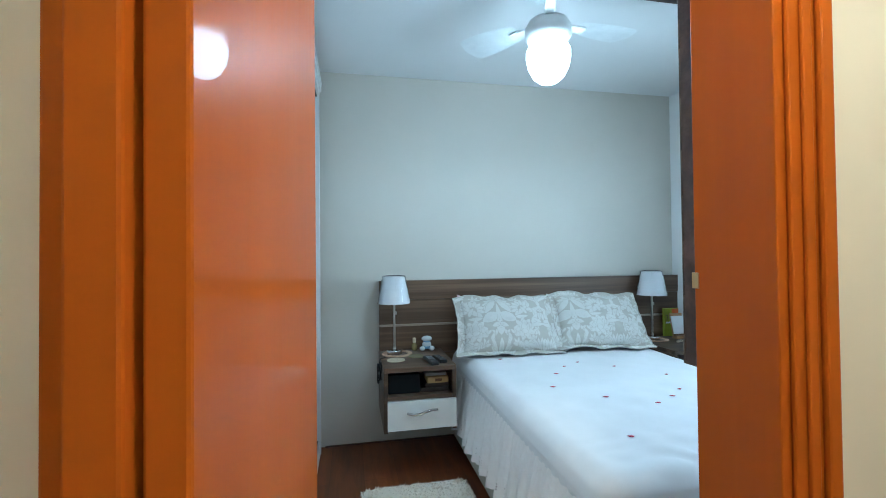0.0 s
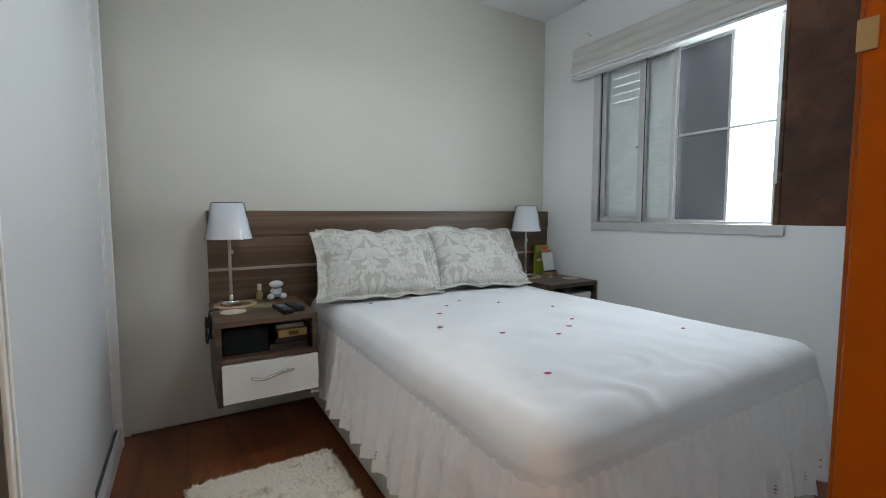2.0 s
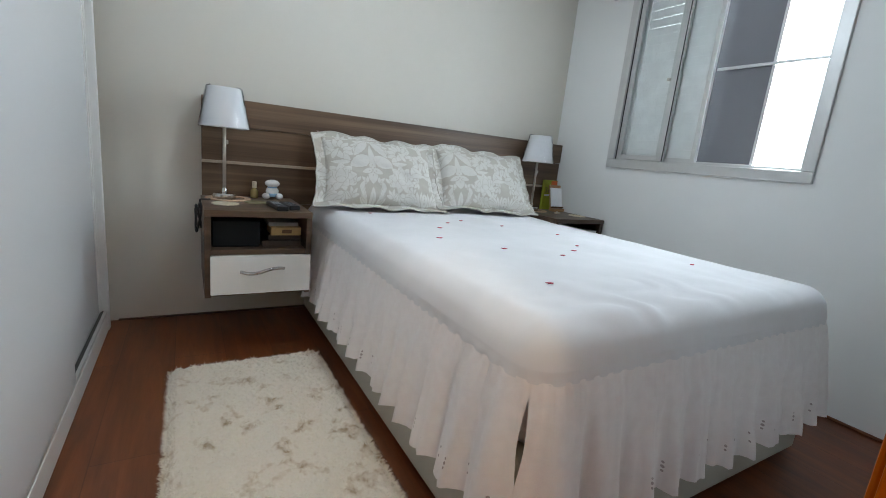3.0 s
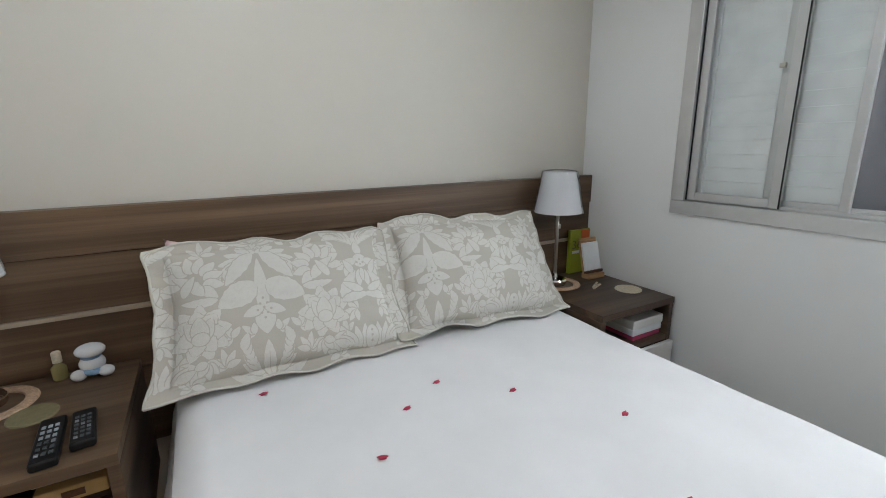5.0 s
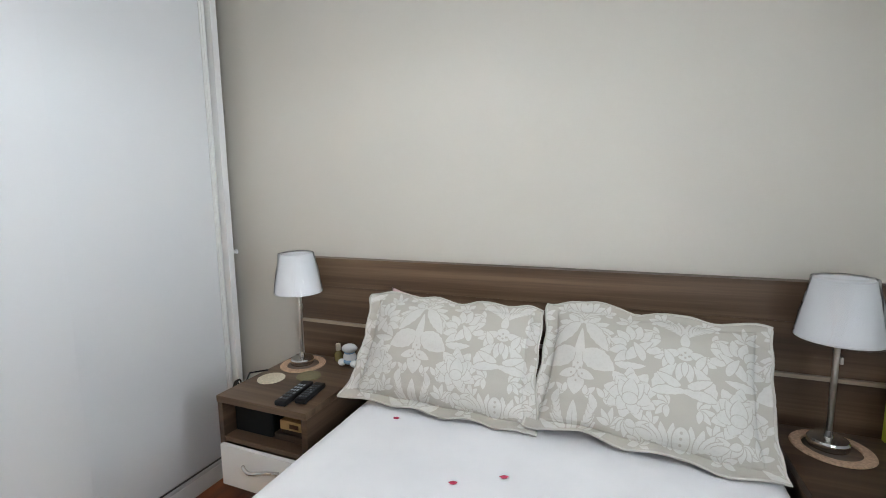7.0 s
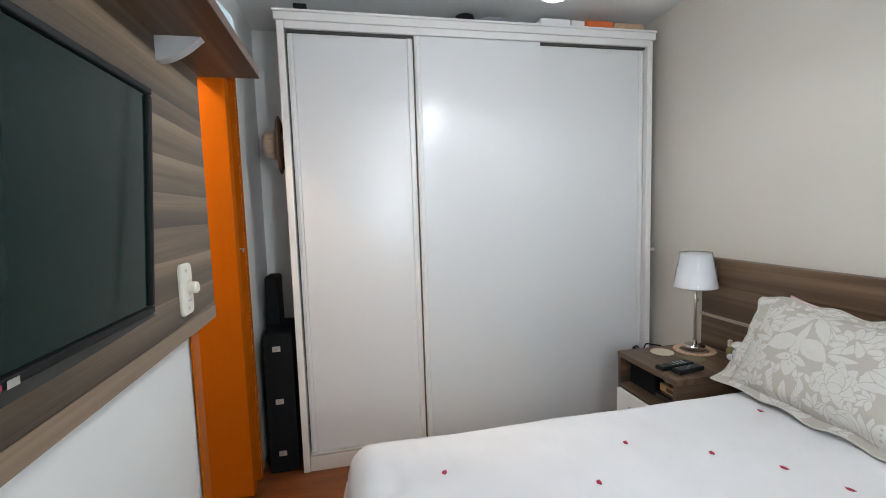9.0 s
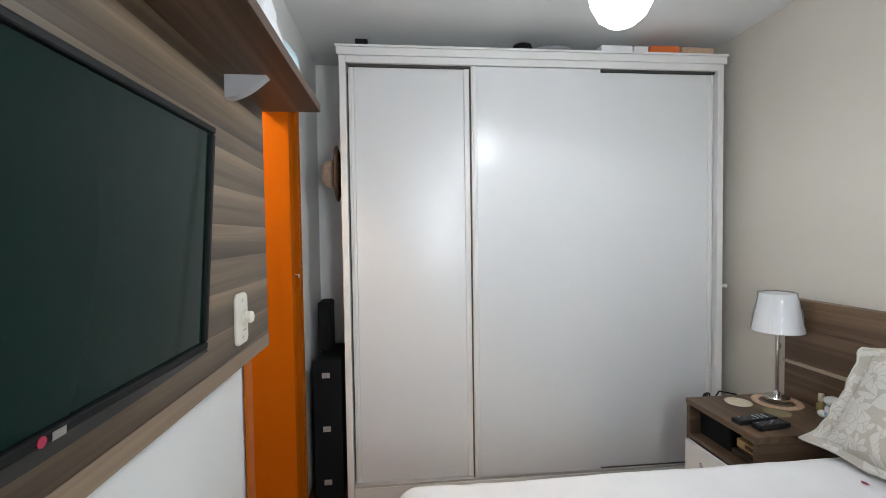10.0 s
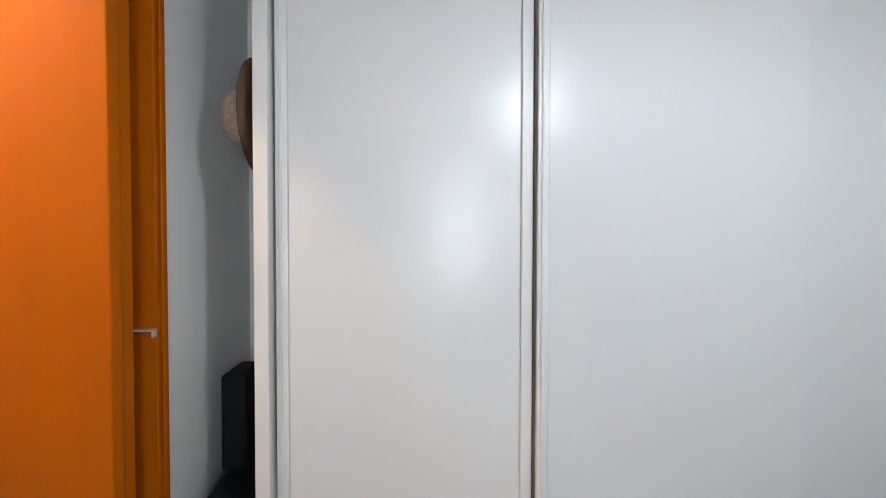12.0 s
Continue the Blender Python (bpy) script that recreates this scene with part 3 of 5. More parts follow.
part("fold", sheet(48, 36, blind_face), M_BLIND, bl, smooth=True)
part("head_rail", box((XE - 0.055, BY0, 2.04), (XE - 0.002, BY1, 2.186), 0.006), M_BLIND, bl)
part("bottom_rail", box((XE - 0.094, BY0 + 0.002, 1.998), (XE - 0.014, BY1 - 0.002, 2.016), 0.005), M_LAMSIDE, bl, "white blind rail")
part("bottom_rail", box((XE - 0.088, BY0 + 0.004, 1.980), (XE - 0.020, BY1 - 0.004, 1.9965), 0.005), M_LAMSIDE, bl, "white blind rail")
for y in (1.35, 2.56):
    solid("wall_hook", tube([(XE, y, 2.255), (XE - 0.03, y, 2.255), (XE - 0.034, y, 2.27)], 0.004), M_NICKEL, "small metal hook on the wall above the blind", "hook", "wall hooks")

# ---- ceiling fan ----
fan = thing("ceiling_fan", (FAN[0], FAN[1], H), "white three-blade ceiling fan with lit globe", "ceiling fan")
fx, fy = FAN
part("canopy", lathe([(0.028, H - 0.07), (0.055, H - 0.05), (0.06, H - 0.001)], (fx, fy, 0), 32), M_FAN, fan, smooth=True)
part("rod", lathe([(0.013, 2.28), (0.013, H - 0.06)], (fx, fy, 0), 16), M_FAN, fan)
part("motor", lathe([(0.05, 2.185), (0.085, 2.195), (0.10, 2.22), (0.10, 2.26), (0.085, 2.285), (0.03, 2.30)], (fx, fy, 0), 40), M_FAN, fan, smooth=True)
gl = part("globe", lathe([(0.012, 2.014), (0.040, 2.021), (0.067, 2.043), (0.088, 2.085), (0.096, 2.128), (0.095, 2.157), (0.083, 2.18), (0.06, 2.19)], (fx, fy, 0), 40), M_GLOBE, fan, "lit white glass globe", True)
gl.visible_shadow = False
part("globe_collar", lathe([(0.066, 2.178), (0.07, 2.20)], (fx, fy, 0), 32), M_FAN, fan)
away = math.atan2(-0.07 - fy, 0.12 - fx)
for k in range(3):
    a = away + k * 2 * math.pi / 3 + radians(4)

    def blade(u, v, up=0.0):
        r = 0.15 + 0.30 * u
        wd = 0.055 + 0.035 * math.sin(min(1, u * 1.15) * math.pi * 0.62)
        wd *= math.sqrt(max(0.0, 1 - max(0, (u - 0.86) / 0.14) ** 2)) if u > 0.86 else 1
        s = (v - 0.5) * 2 * max(wd, 0.004)
        return (fx + r * math.cos(a) - s * math.sin(a), fy + r * math.sin(a) + s * math.cos(a), 2.292 + 0.13 * s + up)

    bm = sheet(18, 6, blade)
    bmesh.ops.solidify(bm, geom=bm.faces, thickness=0.006)
    bld = part("blade", bm, M_FAN, fan)
    bm = box((0.07, -0.022, 2.278), (0.19, 0.022, 2.286), 0.003)
    bmesh.ops.transform(bm, matrix=Matrix.Translation((fx, fy, 0)) @ Matrix.Rotation(a, 4, 'Z'), verts=bm.verts)
    part("bracket", bm, M_FAN, bld)

# ---- wardrobe ----
WX, WYA, WYB, WT = -0.07, 0.818, 2.915, 2.378
wd = thing("wardrobe", (-0.35, (WYA + WYB) / 2, 0), "white laminate wardrobe with three closed sliding doors", "wardrobe")
part("side", box((XW + 0.03, WYA, 0), (WX, WYA + 0.034, WT - 0.045), 0.002), M_LAMSIDE, wd)
part("side", box((XW + 0.03, WYB - 0.034, 0), (WX, WYB, WT - 0.045), 0.002), M_LAMSIDE, wd)
part("back", box((XW + 0.02, WYA + 0.035, 0.02), (XW + 0.03, WYB - 0.035, WT - 0.05)), M_LAMSIDE, wd)
# solid dark block in place of the shaded inside
part("interior", box((XW + 0.031, WYA + 0.035, 0.085), (WX - 0.075, WYB - 0.035, 2.27)), M_HOLLOWSHADE, wd)
part("plinth", box((WX - 0.10, WYA + 0.035, 0), (WX - 0.004, WYB - 0.035, 0.08), 0.003), M_LAMSIDE, wd)
part("bottom_track", box((WX - 0.07, WYA + 0.035, 0.0805), (WX - 0.006, WYB - 0.035, 0.094), 0.002), M_ALU, wd, "aluminium sliding track")
# thin dark strip on the track, painting the shade of its slot
part("lower_gap_shade", box((WX - 0.0285, 2.208, 0.0945), (WX - 0.017, 2.871, 0.0960)), M_HOLLOWSHADE, wd, "dark strip standing in for shade in the lower track")
part("top_rail", box((WX - 0.10, WYA + 0.035, 2.296), (WX + 0.004, WYB - 0.035, WT - 0.046), 0.003), M_LAMSIDE, wd)
b = box((XW + 0.03, WYA - 0.011, WT - 0.045), (WX + 0.012, WYB + 0.011, WT - 0.006), 0.004)
box((XW + 0.03, WYA - 0.016, WT - 0.0055), (WX + 0.018, WYB + 0.016, WT + 0.006), 0.003, bm=b)
part("cornice", b, M_LAMSIDE, wd)


def slide_door(y0, y1, x, top, left=True, right=True):
    """A flush panel with raised edge profiles on the sides named."""
    dr = part("sliding_door", box((x - 0.018, y0 + (0.03 if left else 0), 0.097), (x, y1 - (0.03 if right else 0), top), 0.001), M_LAM, wd)
    for a, c, on in ((y0, y0 + 0.0295, left), (y1 - 0.0295, y1, right)):
        if on:
            bm = box((x - 0.022, a, 0.096), (x + 0.004, c, top), 0.003)
            box((x + 0.0042, a + 0.009, 0.10), (x + 0.009, a + 0.016, top - 0.002), 0.002, bm=bm)
            part("edge_profile", bm, M_LAMSIDE, dr)
    return dr


slide_door(0.861, 1.490, WX - 0.030, 2.284, True, False)
slide_door(1.497, 2.205, WX - 0.004, 2.292, True, False)
slide_door(2.180, 2.872, WX - 0.030, 2.284, False, True)
part("pull_bead", box((WX - 0.0296, 1.462, 0.10), (WX - 0.020, 1.4915, 2.284), 0.003), M_LAMSIDE, wd)
# added strip that darkens the groove beside door 2 like shade
part("groove_shade", box((WX - 0.0296, 1.4918, 0.10), (WX - 0.009, 1.4965, 2.284)), M_GROOVESHADE, wd, "dark strip standing in for shade in the groove between the doors")
# dark strips over the recessed doors, painting the shade below the top rail
for y0, y1 in ((0.862, 1.494), (2.208, 2.871)):
    part("upper_gap_shade", box((WX - 0.046, y0, 2.2845), (WX - 0.012, y1, 2.2955)), M_HOLLOWSHADE, wd, "dark strip standing in for shade under the top rail")
part("door_stop", lathe([(0.008, 0), (0.008, 0.03), (0.012, 0.034), (0.012, 0.044)], (-0.10, WYB, 1.10), 14, axis='y'), M_LAMSIDE, wd, "small white round knob")

# things on the wardrobe
TZ = WT + 0.006
bag = solid("folded_bag", lathe([(0.10, 0.0), (0.13, 0.014), (0.125, 0.034), (0.08, 0.052), (0.02, 0.060)], (-0.20, 1.96, TZ), 24), M_GREYBAG, "grey fabric bag lying on top of the wardrobe", "bag", smooth=True)
solid("cap", lathe([(0.055, 0.0), (0.058, 0.02), (0.05, 0.042), (0.02, 0.055)], (-0.13, 1.79, TZ), 20), M_BLACKCLOTH, "dark cap lying on top of the wardrobe", "cap", smooth=True)
solid("small_black_box", box((-0.16, 0.90, TZ), (-0.085, 0.965, TZ + 0.042), 0.006), M_BLACK, "small black box on top of the wardrobe", "box")
for y0, y1, h, mt, nm, lb in ((2.21, 2.39, 0.042, M_PAPER, "paper_stack", "stack of white paper on top of the wardrobe"),
                              (2.40, 2.48, 0.040, M_LAMSIDE, "white_packet", "white packet on top of the wardrobe"),
                              (2.49, 2.66, 0.046, M_ORANGEP, "orange_packet", "orange packet on top of the wardrobe"),
                              (2.67, 2.86, 0.042, M_COASTER, "cardboard_packet", "brown cardboard packet on top of the wardrobe")):
    solid(nm, box((-0.28, y0, TZ), (-0.075, y1, TZ + h), 0.008), mt, lb, "packet")

# ---- instrument case and hat beside the wardrobe ----
cs = thing("instrument_case", (-0.2, 0.69, 0), "tall black instrument case with metal clasps, standing beside the wardrobe", "instrument case")
part("body", box((-0.50, 0.652, 0.0), (-0.105, 0.790, 0.757), 0.012), M_BLACKCLOTH, cs)
part("lid_edge", box((-0.104, 0.648, 0.01), (-0.098, 0.794, 0.762), 0.002), M_BLACKCLOTH, cs)
part("neck", box((-0.46, 0.640, 0.757), (-0.30, 0.714, 1.040), 0.014), M_BLACKCLOTH, cs)
for z in (0.685, 0.400, 0.115):
    cl = part("clasp", box((-0.098, 0.695, z - 0.014), (-0.091, 0.735, z + 0.014), 0.002), M_ALU, cs, "grey metal clasp")
    part("hasp", box((-0.091, 0.708, z - 0.008), (-0.087, 0.722, z + 0.006), 0.001), M_NICKEL, cl)

hat = thing("straw_hat", (-0.228, 0.80, 1.752), "straw hat with brown brim hung beside the wardrobe", "hat")
part("brim", lathe([(0.075, -0.012), (0.12, -0.012), (0.150, -0.022), (0.152, -0.018), (0.12, -0.006), (0.075, -0.004)], (-0.228, 0.800, 1.752), 40, axis='y', cap=False), M_BROWN, hat, smooth=True)
part("crown", lathe([(0.02, -0.100), (0.055, -0.096), (0.07, -0.08), (0.078, -0.012)], (-0.228, 0.800, 1.752), 36, axis='y'), M_STRAW, hat, "pale straw crown", True)
part("hook", tube([(-0.228, 0.818, 1.79), (-0.228, 0.79, 1.79), (-0.228, 0.785, 1.805)], 0.004), M_NICKEL, hat)

# ---- television wall ----
PX0, PX1, PZ0, PZ1, PY = 0.726, 2.45, 1.058, 1.836, 0.672
pn = thing("tv_panel", (1.6, YS, PZ0), "striped walnut wall panel with a shelf on top", "wall panel")
part("panel", box((PX0, PY - 0.004, PZ0), (PX1, PY, PZ1 - 0.0005), 0.0008), M_PANEL, pn)
part("core", box((PX0 + 0.0185, PY - 0.018, PZ0 + 0.001), (PX1 - 0.0185, PY - 0.0042, PZ1 - 0.001)), M_SHELF, pn)
part("lower_batten", box((PX0 + 0.001, PY + 0.0003, PZ0), (PX1, PY + 0.0022, PZ0 + 0.042), 0.0006), M_WALNUT_PALE, pn, "paler wooden batten along the lower edge")
part("side_return", box((PX0, YS + 0.001, PZ0), (PX0 + 0.018, PY - 0.0042, PZ1 - 0.0005), 0.001), M_SHELF, pn)
part("side_return", box((PX1 - 0.018, YS + 0.001, PZ0), (PX1, PY - 0.0042, PZ1 - 0.0005), 0.001), M_SHELF, pn)
part("bottom_return", box((PX0 + 0.019, YS + 0.001, PZ0 + 0.0005), (PX1 - 0.019, PY - 0.0185, PZ0 + 0.018), 0.001), M_SHELF, pn)
part("shelf", box((PX0 - 0.036, YS + 0.001, PZ1), (PX1, 0.853, PZ1 + 0.028), 0.0015), M_SHELF, pn, "reddish-brown wooden shelf")
for x in (1.025, 2.15):
    arc = [(PY + 0.0005 + 0.105 * k / 14, PZ1 - 0.001 - 0.060 * (1 - (k / 14) ** 1.7)) for k in range(14)] + [(PY + 0.1055, PZ1 - 0.003), (PY + 0.1055, PZ1 - 0.001)]
    ring = [(PY + 0.0005, PZ1 - 0.001)] + arc
    bm = bmesh.new()
    fronts = [bm.verts.new((x - 0.017, y, z)) for y, z in ring]
    backs = [bm.verts.new((x + 0.017, y, z)) for y, z in ring]
    bm.faces.new(fronts)
    bm.faces.new(backs[::-1])
    for k in range(len(ring)):
        q = (k + 1) % len(ring)
        bm.faces.new((fronts[k], backs[k], backs[q], fronts[q]))
    bmesh.ops.recalc_face_normals(bm, faces=bm.faces)
    part("shelf_bracket", bm, M_GREYP, pn, "grey rounded shelf bracket", False)


def rounded_plate(x0, x1, z0, z1, y, deep, r):
    """An upright plate facing +y with round corners and a chamfered rim."""
    bm = bmesh.new()
    rings = []
    for off, yy in ((0.0, y), (0.0, y + deep * 0.6), (0.003, y + deep)):
        ring = []
        for cx, cz, a0 in ((x1 - r, z1 - r, 0), (x0 + r, z1 - r, 90), (x0 + r, z0 + r, 180), (x1 - r, z0 + r, 270)):
            for k in range(7):
                a = radians(a0 + k * 15)
                ring.append(bm.verts.new((cx + (r - off) * math.cos(a), yy, cz + (r - off) * math.sin(a))))
        rings.append(ring)
    for lo, hi in zip(rings, rings[1:]):
        for k in range(len(lo)):
            bm.faces.new((lo[k], lo[(k + 1) % len(lo)], hi[(k + 1) % len(lo)], hi[k]))
    bm.faces.new(rings[0])
    bm.faces.new(rings[-1])
    bmesh.ops.recalc_face_normals(bm, faces=bm.faces)
    return bm


ctl = thing("fan_control", (0.982, PY, 1.193), "ivory dimmer plate with round knob on the wood panel", "switch")
part("plate", rounded_plate(0.941, 1.024, 1.123, 1.263, PY + 0.0005, 0.0085, 0.018), M_PLASTIC, ctl)
part("knob", lathe([(0.017, 0.0), (0.016, 0.018), (0.012, 0.022)], (0.968, PY + 0.0095, 1.195), 24, axis='y'), M_PLASTIC, ctl)
part("collar", lathe([(0.022, 0.0), (0.021, 0.003)], (0.968, PY + 0.0092, 1.195), 24, axis='y'), M_PLASTIC, ctl)
part("printed_mark", box((0.958, PY + 0.0092, 1.158), (0.985, PY + 0.0096, 1.163)), M_GREYP, ctl, "small grey printed mark")
for z in (1.142, 1.244):
    part("screw", lathe([(0.005, 0), (0.005, 0.001)], (0.984, PY + 0.0095, z), 10, axis='y'), M_NICKEL, ctl)

TX0, TX1, TZ0, TZ1, TY = 1.428, 2.150, 1.222, 1.608, 0.776
tv = thing("television", (1.78, PY, TZ0), "black flat-screen television switched off, tilted forward on the panel", "television")
TILT = Matrix.Translation((0, TY, TZ0)) @ Matrix.Rotation(radians(-3.8), 4, 'X') @ Matrix.Translation((0, -TY, -TZ0))


def tv_part(name, bm, mat, label=""):
    bmesh.ops.transform(bm, matrix=TILT, verts=bm.verts)
    return part(name, bm, mat, tv, label)


tv_part("back_housing", box((TX0 + 0.06, TY - 0.055, TZ0 + 0.05), (TX1 - 0.06, TY - 0.03, TZ1 - 0.05), 0.012), M_BLACK)
b = box((TX0, TY - 0.0295, TZ0), (TX1, TY - 0.012, TZ1), 0.003)
bz = 0.012
for lo, hi in (((TX0, TZ0), (TX1, TZ0 + bz + 0.001)), ((TX0, TZ1 - bz), (TX1, TZ1)), ((TX0, TZ0 + bz + 0.0015), (TX0 + bz, TZ1 - bz - 0.0005)), ((TX1 - bz, TZ0 + bz + 0.0015), (TX1, TZ1 - bz - 0.0005))):
    box((lo[0], TY - 0.0118, lo[1]), (hi[0], TY, hi[1]), 0.003, bm=b)
tv_part("bezel", b, M_BEZEL)
tv_part("screen", box((TX0 + bz + 0.0005, TY - 0.0118, TZ0 + bz + 0.002), (TX1 - bz - 0.0005, TY - 0.006, TZ1 - bz - 0.001)), M_SCREEN_TV, "dark glossy screen")
lip = sheet(40, 3, lambda u, v: (TX0 + (TX1 - TX0) * u, TY - 0.004 + 0.004 * v, TZ0 - 0.0005 - (0.004 + 0.010 * math.sin(math.pi * u)) * v))
bmesh.ops.solidify(lip, geom=lip.faces, thickness=0.003)
tv_part("lower_lip", lip, M_LIP, "smoky clear lower trim")
tv_part("logo_disc", lathe([(0.0055, 0), (0.0055, 0.001)], (1.79, TY + 0.0005, TZ0 + 0.006), 20, axis='y'), M_RED, "small red round mark")
tv_part("logo_bar", box((1.760, TY + 0.0005, TZ0 + 0.001), (1.778, TY + 0.0015, TZ0 + 0.010)), M_CHROME, "small silver mark")
part("wall_mount", box((1.65, PY + 0.0005, 1.33), (1.91, TY - 0.046, 1.50), 0.004), M_BLACK, tv)


def plastic_wrap(name, x0, x1, y0, y1, h, mat, label, seed):
    """A crumpled bag standing on the shelf."""
    def f(u, v):
        a = u * 2 * math.pi
        k = (1 - v ** 3 * 0.75) * (1 + 0.14 * noise.noise((math.cos(a) * 2, math.sin(a) * 2, v * 4 + seed)))
        return ((x0 + x1) / 2 + math.cos(a) * k * (x1 - x0) / 2, (y0 + y1) / 2 + math.sin(a) * k * (y1 - y0) / 2, PZ1 + 0.0285 + h * v * (1 + 0.15 * noise.noise((math.cos(a), math.sin(a), seed))))
    bm = sheet(36, 14, f)
    bmesh.ops.remove_doubles(bm, verts=bm.verts, dist=0.0002)
    return solid(name, bm, mat, label, "bag")


plastic_wrap("plastic_bag", 0.80, 1.00, 0.68, 0.835, 0.13, M_CYAN, "crumpled pale blue plastic bag on the shelf", 1.0)
plastic_wrap("plastic_bag", 1.03, 1.20, 0.67, 0.835, 0.17, M_PAPER, "crumpled white plastic bag on the shelf", 4.0)

# ---- bed ----
BX0, BX1, BY_F, BY_H, BT = 0.803, 2.15, 1.075, 2.95, 0.618
bed = thing("bed", ((BX0 + BX1) / 2, (BY_F + BY_H) / 2, 0), "double box-spring bed with beige fabric base", "bed")
part("base", box((BX0 + 0.006, BY_F + 0.008, 0.022), (BX1 - 0.006, BY_H, 0.34), 0.012, seg=3), M_BASE, bed)
part("mattress", box((BX0 + 0.02, BY_F + 0.02, 0.341), (BX1 - 0.02, BY_H, BT - 0.012), 0.05, seg=4), M_SHEET, bed)
for x in (BX0 + 0.1, BX1 - 0.1):
    for y in (BY_F + 0.1, BY_H - 0.1):
        part("foot", lathe([(0.025, 0), (0.03, 0.022)], (x, y, 0), 16), M_BLACK, bed)

spread = thing("bedspread", ((BX0 + BX1) / 2, (BY_F + BY_H) / 2, BT), "white cotton bedspread with pleated lace skirt and small red rosettes", "bedspread")


CR = 0.085
SEAM = 0.508                                 # height of the seam between the drop and the ruffle


def spread_top(u, v):
    x, y = BX0 + (BX1 - BX0) * u, BY_F + (BY_H - BY_F) * v
    e = min(x - BX0, BX1 - x, y - BY_F)
    cx, cy = min(max(x, BX0 + CR), BX1 - CR), max(y, BY_F + CR)
    if y < BY_F + CR and cx != x:
        # pull the corner in to a rounded outline
        dx, dy = x - cx, y - cy
        far = max(abs(dx), abs(dy))
        k = far / math.hypot(dx, dy)
        x, y, e = cx + dx * k, cy + dy * k, CR - far
    r = 0.085
    z = BT
    if e < r:
        z -= r - math.sqrt(max(0.0, r * r - (r - e) ** 2))
    f = noise.noise((x * 3.2, y * 3.2, 0.3)) * 0.006 + noise.noise((x * 9, y * 7, 2.1)) * 0.0025
    edge = max(0.0, 1 - (y - BY_F) / 0.34)
    f += edge * (0.013 * math.sin(x * 30 - y * 12 + 9 * noise.noise((x * 4, y * 6, 7))) * max(0.0, noise.noise((x * 3, y * 2, 4)) + 0.35))
    return (x, y, z + f * min(1, e / 0.05 + 0.1))


part("top", sheet(170, 210, spread_top), M_SHEET, spread, smooth=True)
HEM = 0.185
LS, LF, LC = BY_H - 0.02 - BY_F - CR, BX1 - BX0 - 2 * CR, CR * math.pi / 2
LALL = 2 * LS + LF + 2 * LC


def rim(s):
    """The point and outward way at the length s along the bed's edge, from the head round the foot."""
    if s < LS:
        return Vector((BX0, BY_H - 0.02 - s, 0)), Vector((-1, 0, 0))
    s -= LS
    if s < LC:
        a = math.pi + s / CR
        n = Vector((math.cos(a), math.sin(a), 0))
        return Vector((BX0 + CR, BY_F + CR, 0)) + n * CR, n
    s -= LC
    if s < LF:
        return Vector((BX0 + CR + s, BY_F, 0)), Vector((0, -1, 0))
    s -= LF
    if s < LC:
        a = 1.5 * math.pi + s / CR
        n = Vector((math.cos(a), math.sin(a), 0))
        return Vector((BX1 - CR, BY_F + CR, 0)) + n * CR, n
    return Vector((BX1, BY_F + CR + s - LC, 0)), Vector((1, 0, 0))


def drop(u, v):
    """The plain side of the spread between its rounded edge and the seam."""
    p, out = rim(LALL * u)
    s = LALL * u
    o = 0.0006 + 0.0022 * v + 0.003 * v * noise.noise((s * 6, v, 8.0)) + 0.0025 * v * v * math.sin(s * 2 * math.pi / 0.05 + 5 * noise.noise((s * 4, 0.4, 2.0)))
    q = p + out * o
    return (q.x, q.y, BT - 0.083 + (SEAM - BT + 0.083) * v - 0.003 * v * noise.noise((s * 3, 1.0, 3.0)))


part("drop", sheet(520, 8, drop), M_SHEET, spread, smooth=True)


def skirt(s0, s1, slit_a=0.0, slit_b=0.0):
    """A pleated strip hanging from the bed's edge between two lengths, gathered below a plain band."""
    n = int((s1 - s0) / 0.009)

    def at(u, v):
        slit = 0.0055 * math.sin(math.pi * min(1, max(0, (v - 0.10) / 0.56)))
        s = s0 + (s1 - s0) * u
        s += slit * (slit_a * max(0, 1 - u * n / 9) - slit_b * max(0, 1 - (1 - u) * n / 9))
        p, out = rim(s)
        ph = s * 2 * math.pi / 0.118 + 5.0 * noise.noise((s * 2.3, 0.5, 1.0))
        pleat = math.sin(ph) + 0.45 * math.sin(2.3 * ph + 1.0) + 0.6 * noise.noise((s * 22, v * 1.5, 4.0))
        g = v
        g = g * g * (3 - 2 * g) * 0.6 + 0.4 * g
        hem = HEM + 0.016 * noise.noise((s * 5, 0.2, 3.0)) + 0.006 * abs(math.sin(s * math.pi / 0.030))
        z = SEAM + 0.004 + (hem - SEAM - 0.004) * v
        band = min(1.0, v / 0.24)
        seam = math.exp(-(v / 0.012) ** 2)
        gather = min(1.0, v / 0.04) * math.exp(-v * 3.2)
        o = 0.0024 + 0.010 * band + 0.020 * v + 0.018 * g + 0.021 * g * pleat + 0.0048 * gather * math.sin(s * 2 * math.pi / 0.036 + 4 * noise.noise((s * 9, 0.1, 6))) - 0.001 * seam + 0.004 * noise.noise((s * 8, v * 5, 2)) * min(1, v * 5)
        q = p + out * o
        return (q.x, q.y, z)

    bm = sheet(n, 44, at)
    uvl = bm.loops.layers.uv.new("uv")
    bm.verts.index_update()
    for fc in bm.faces:
        for lp in fc.loops:
            i, j = divmod(lp.vert.index, 45)
            lp[uvl].uv = (s0 + (s1 - s0) * i / n, j / 44)
    return bm


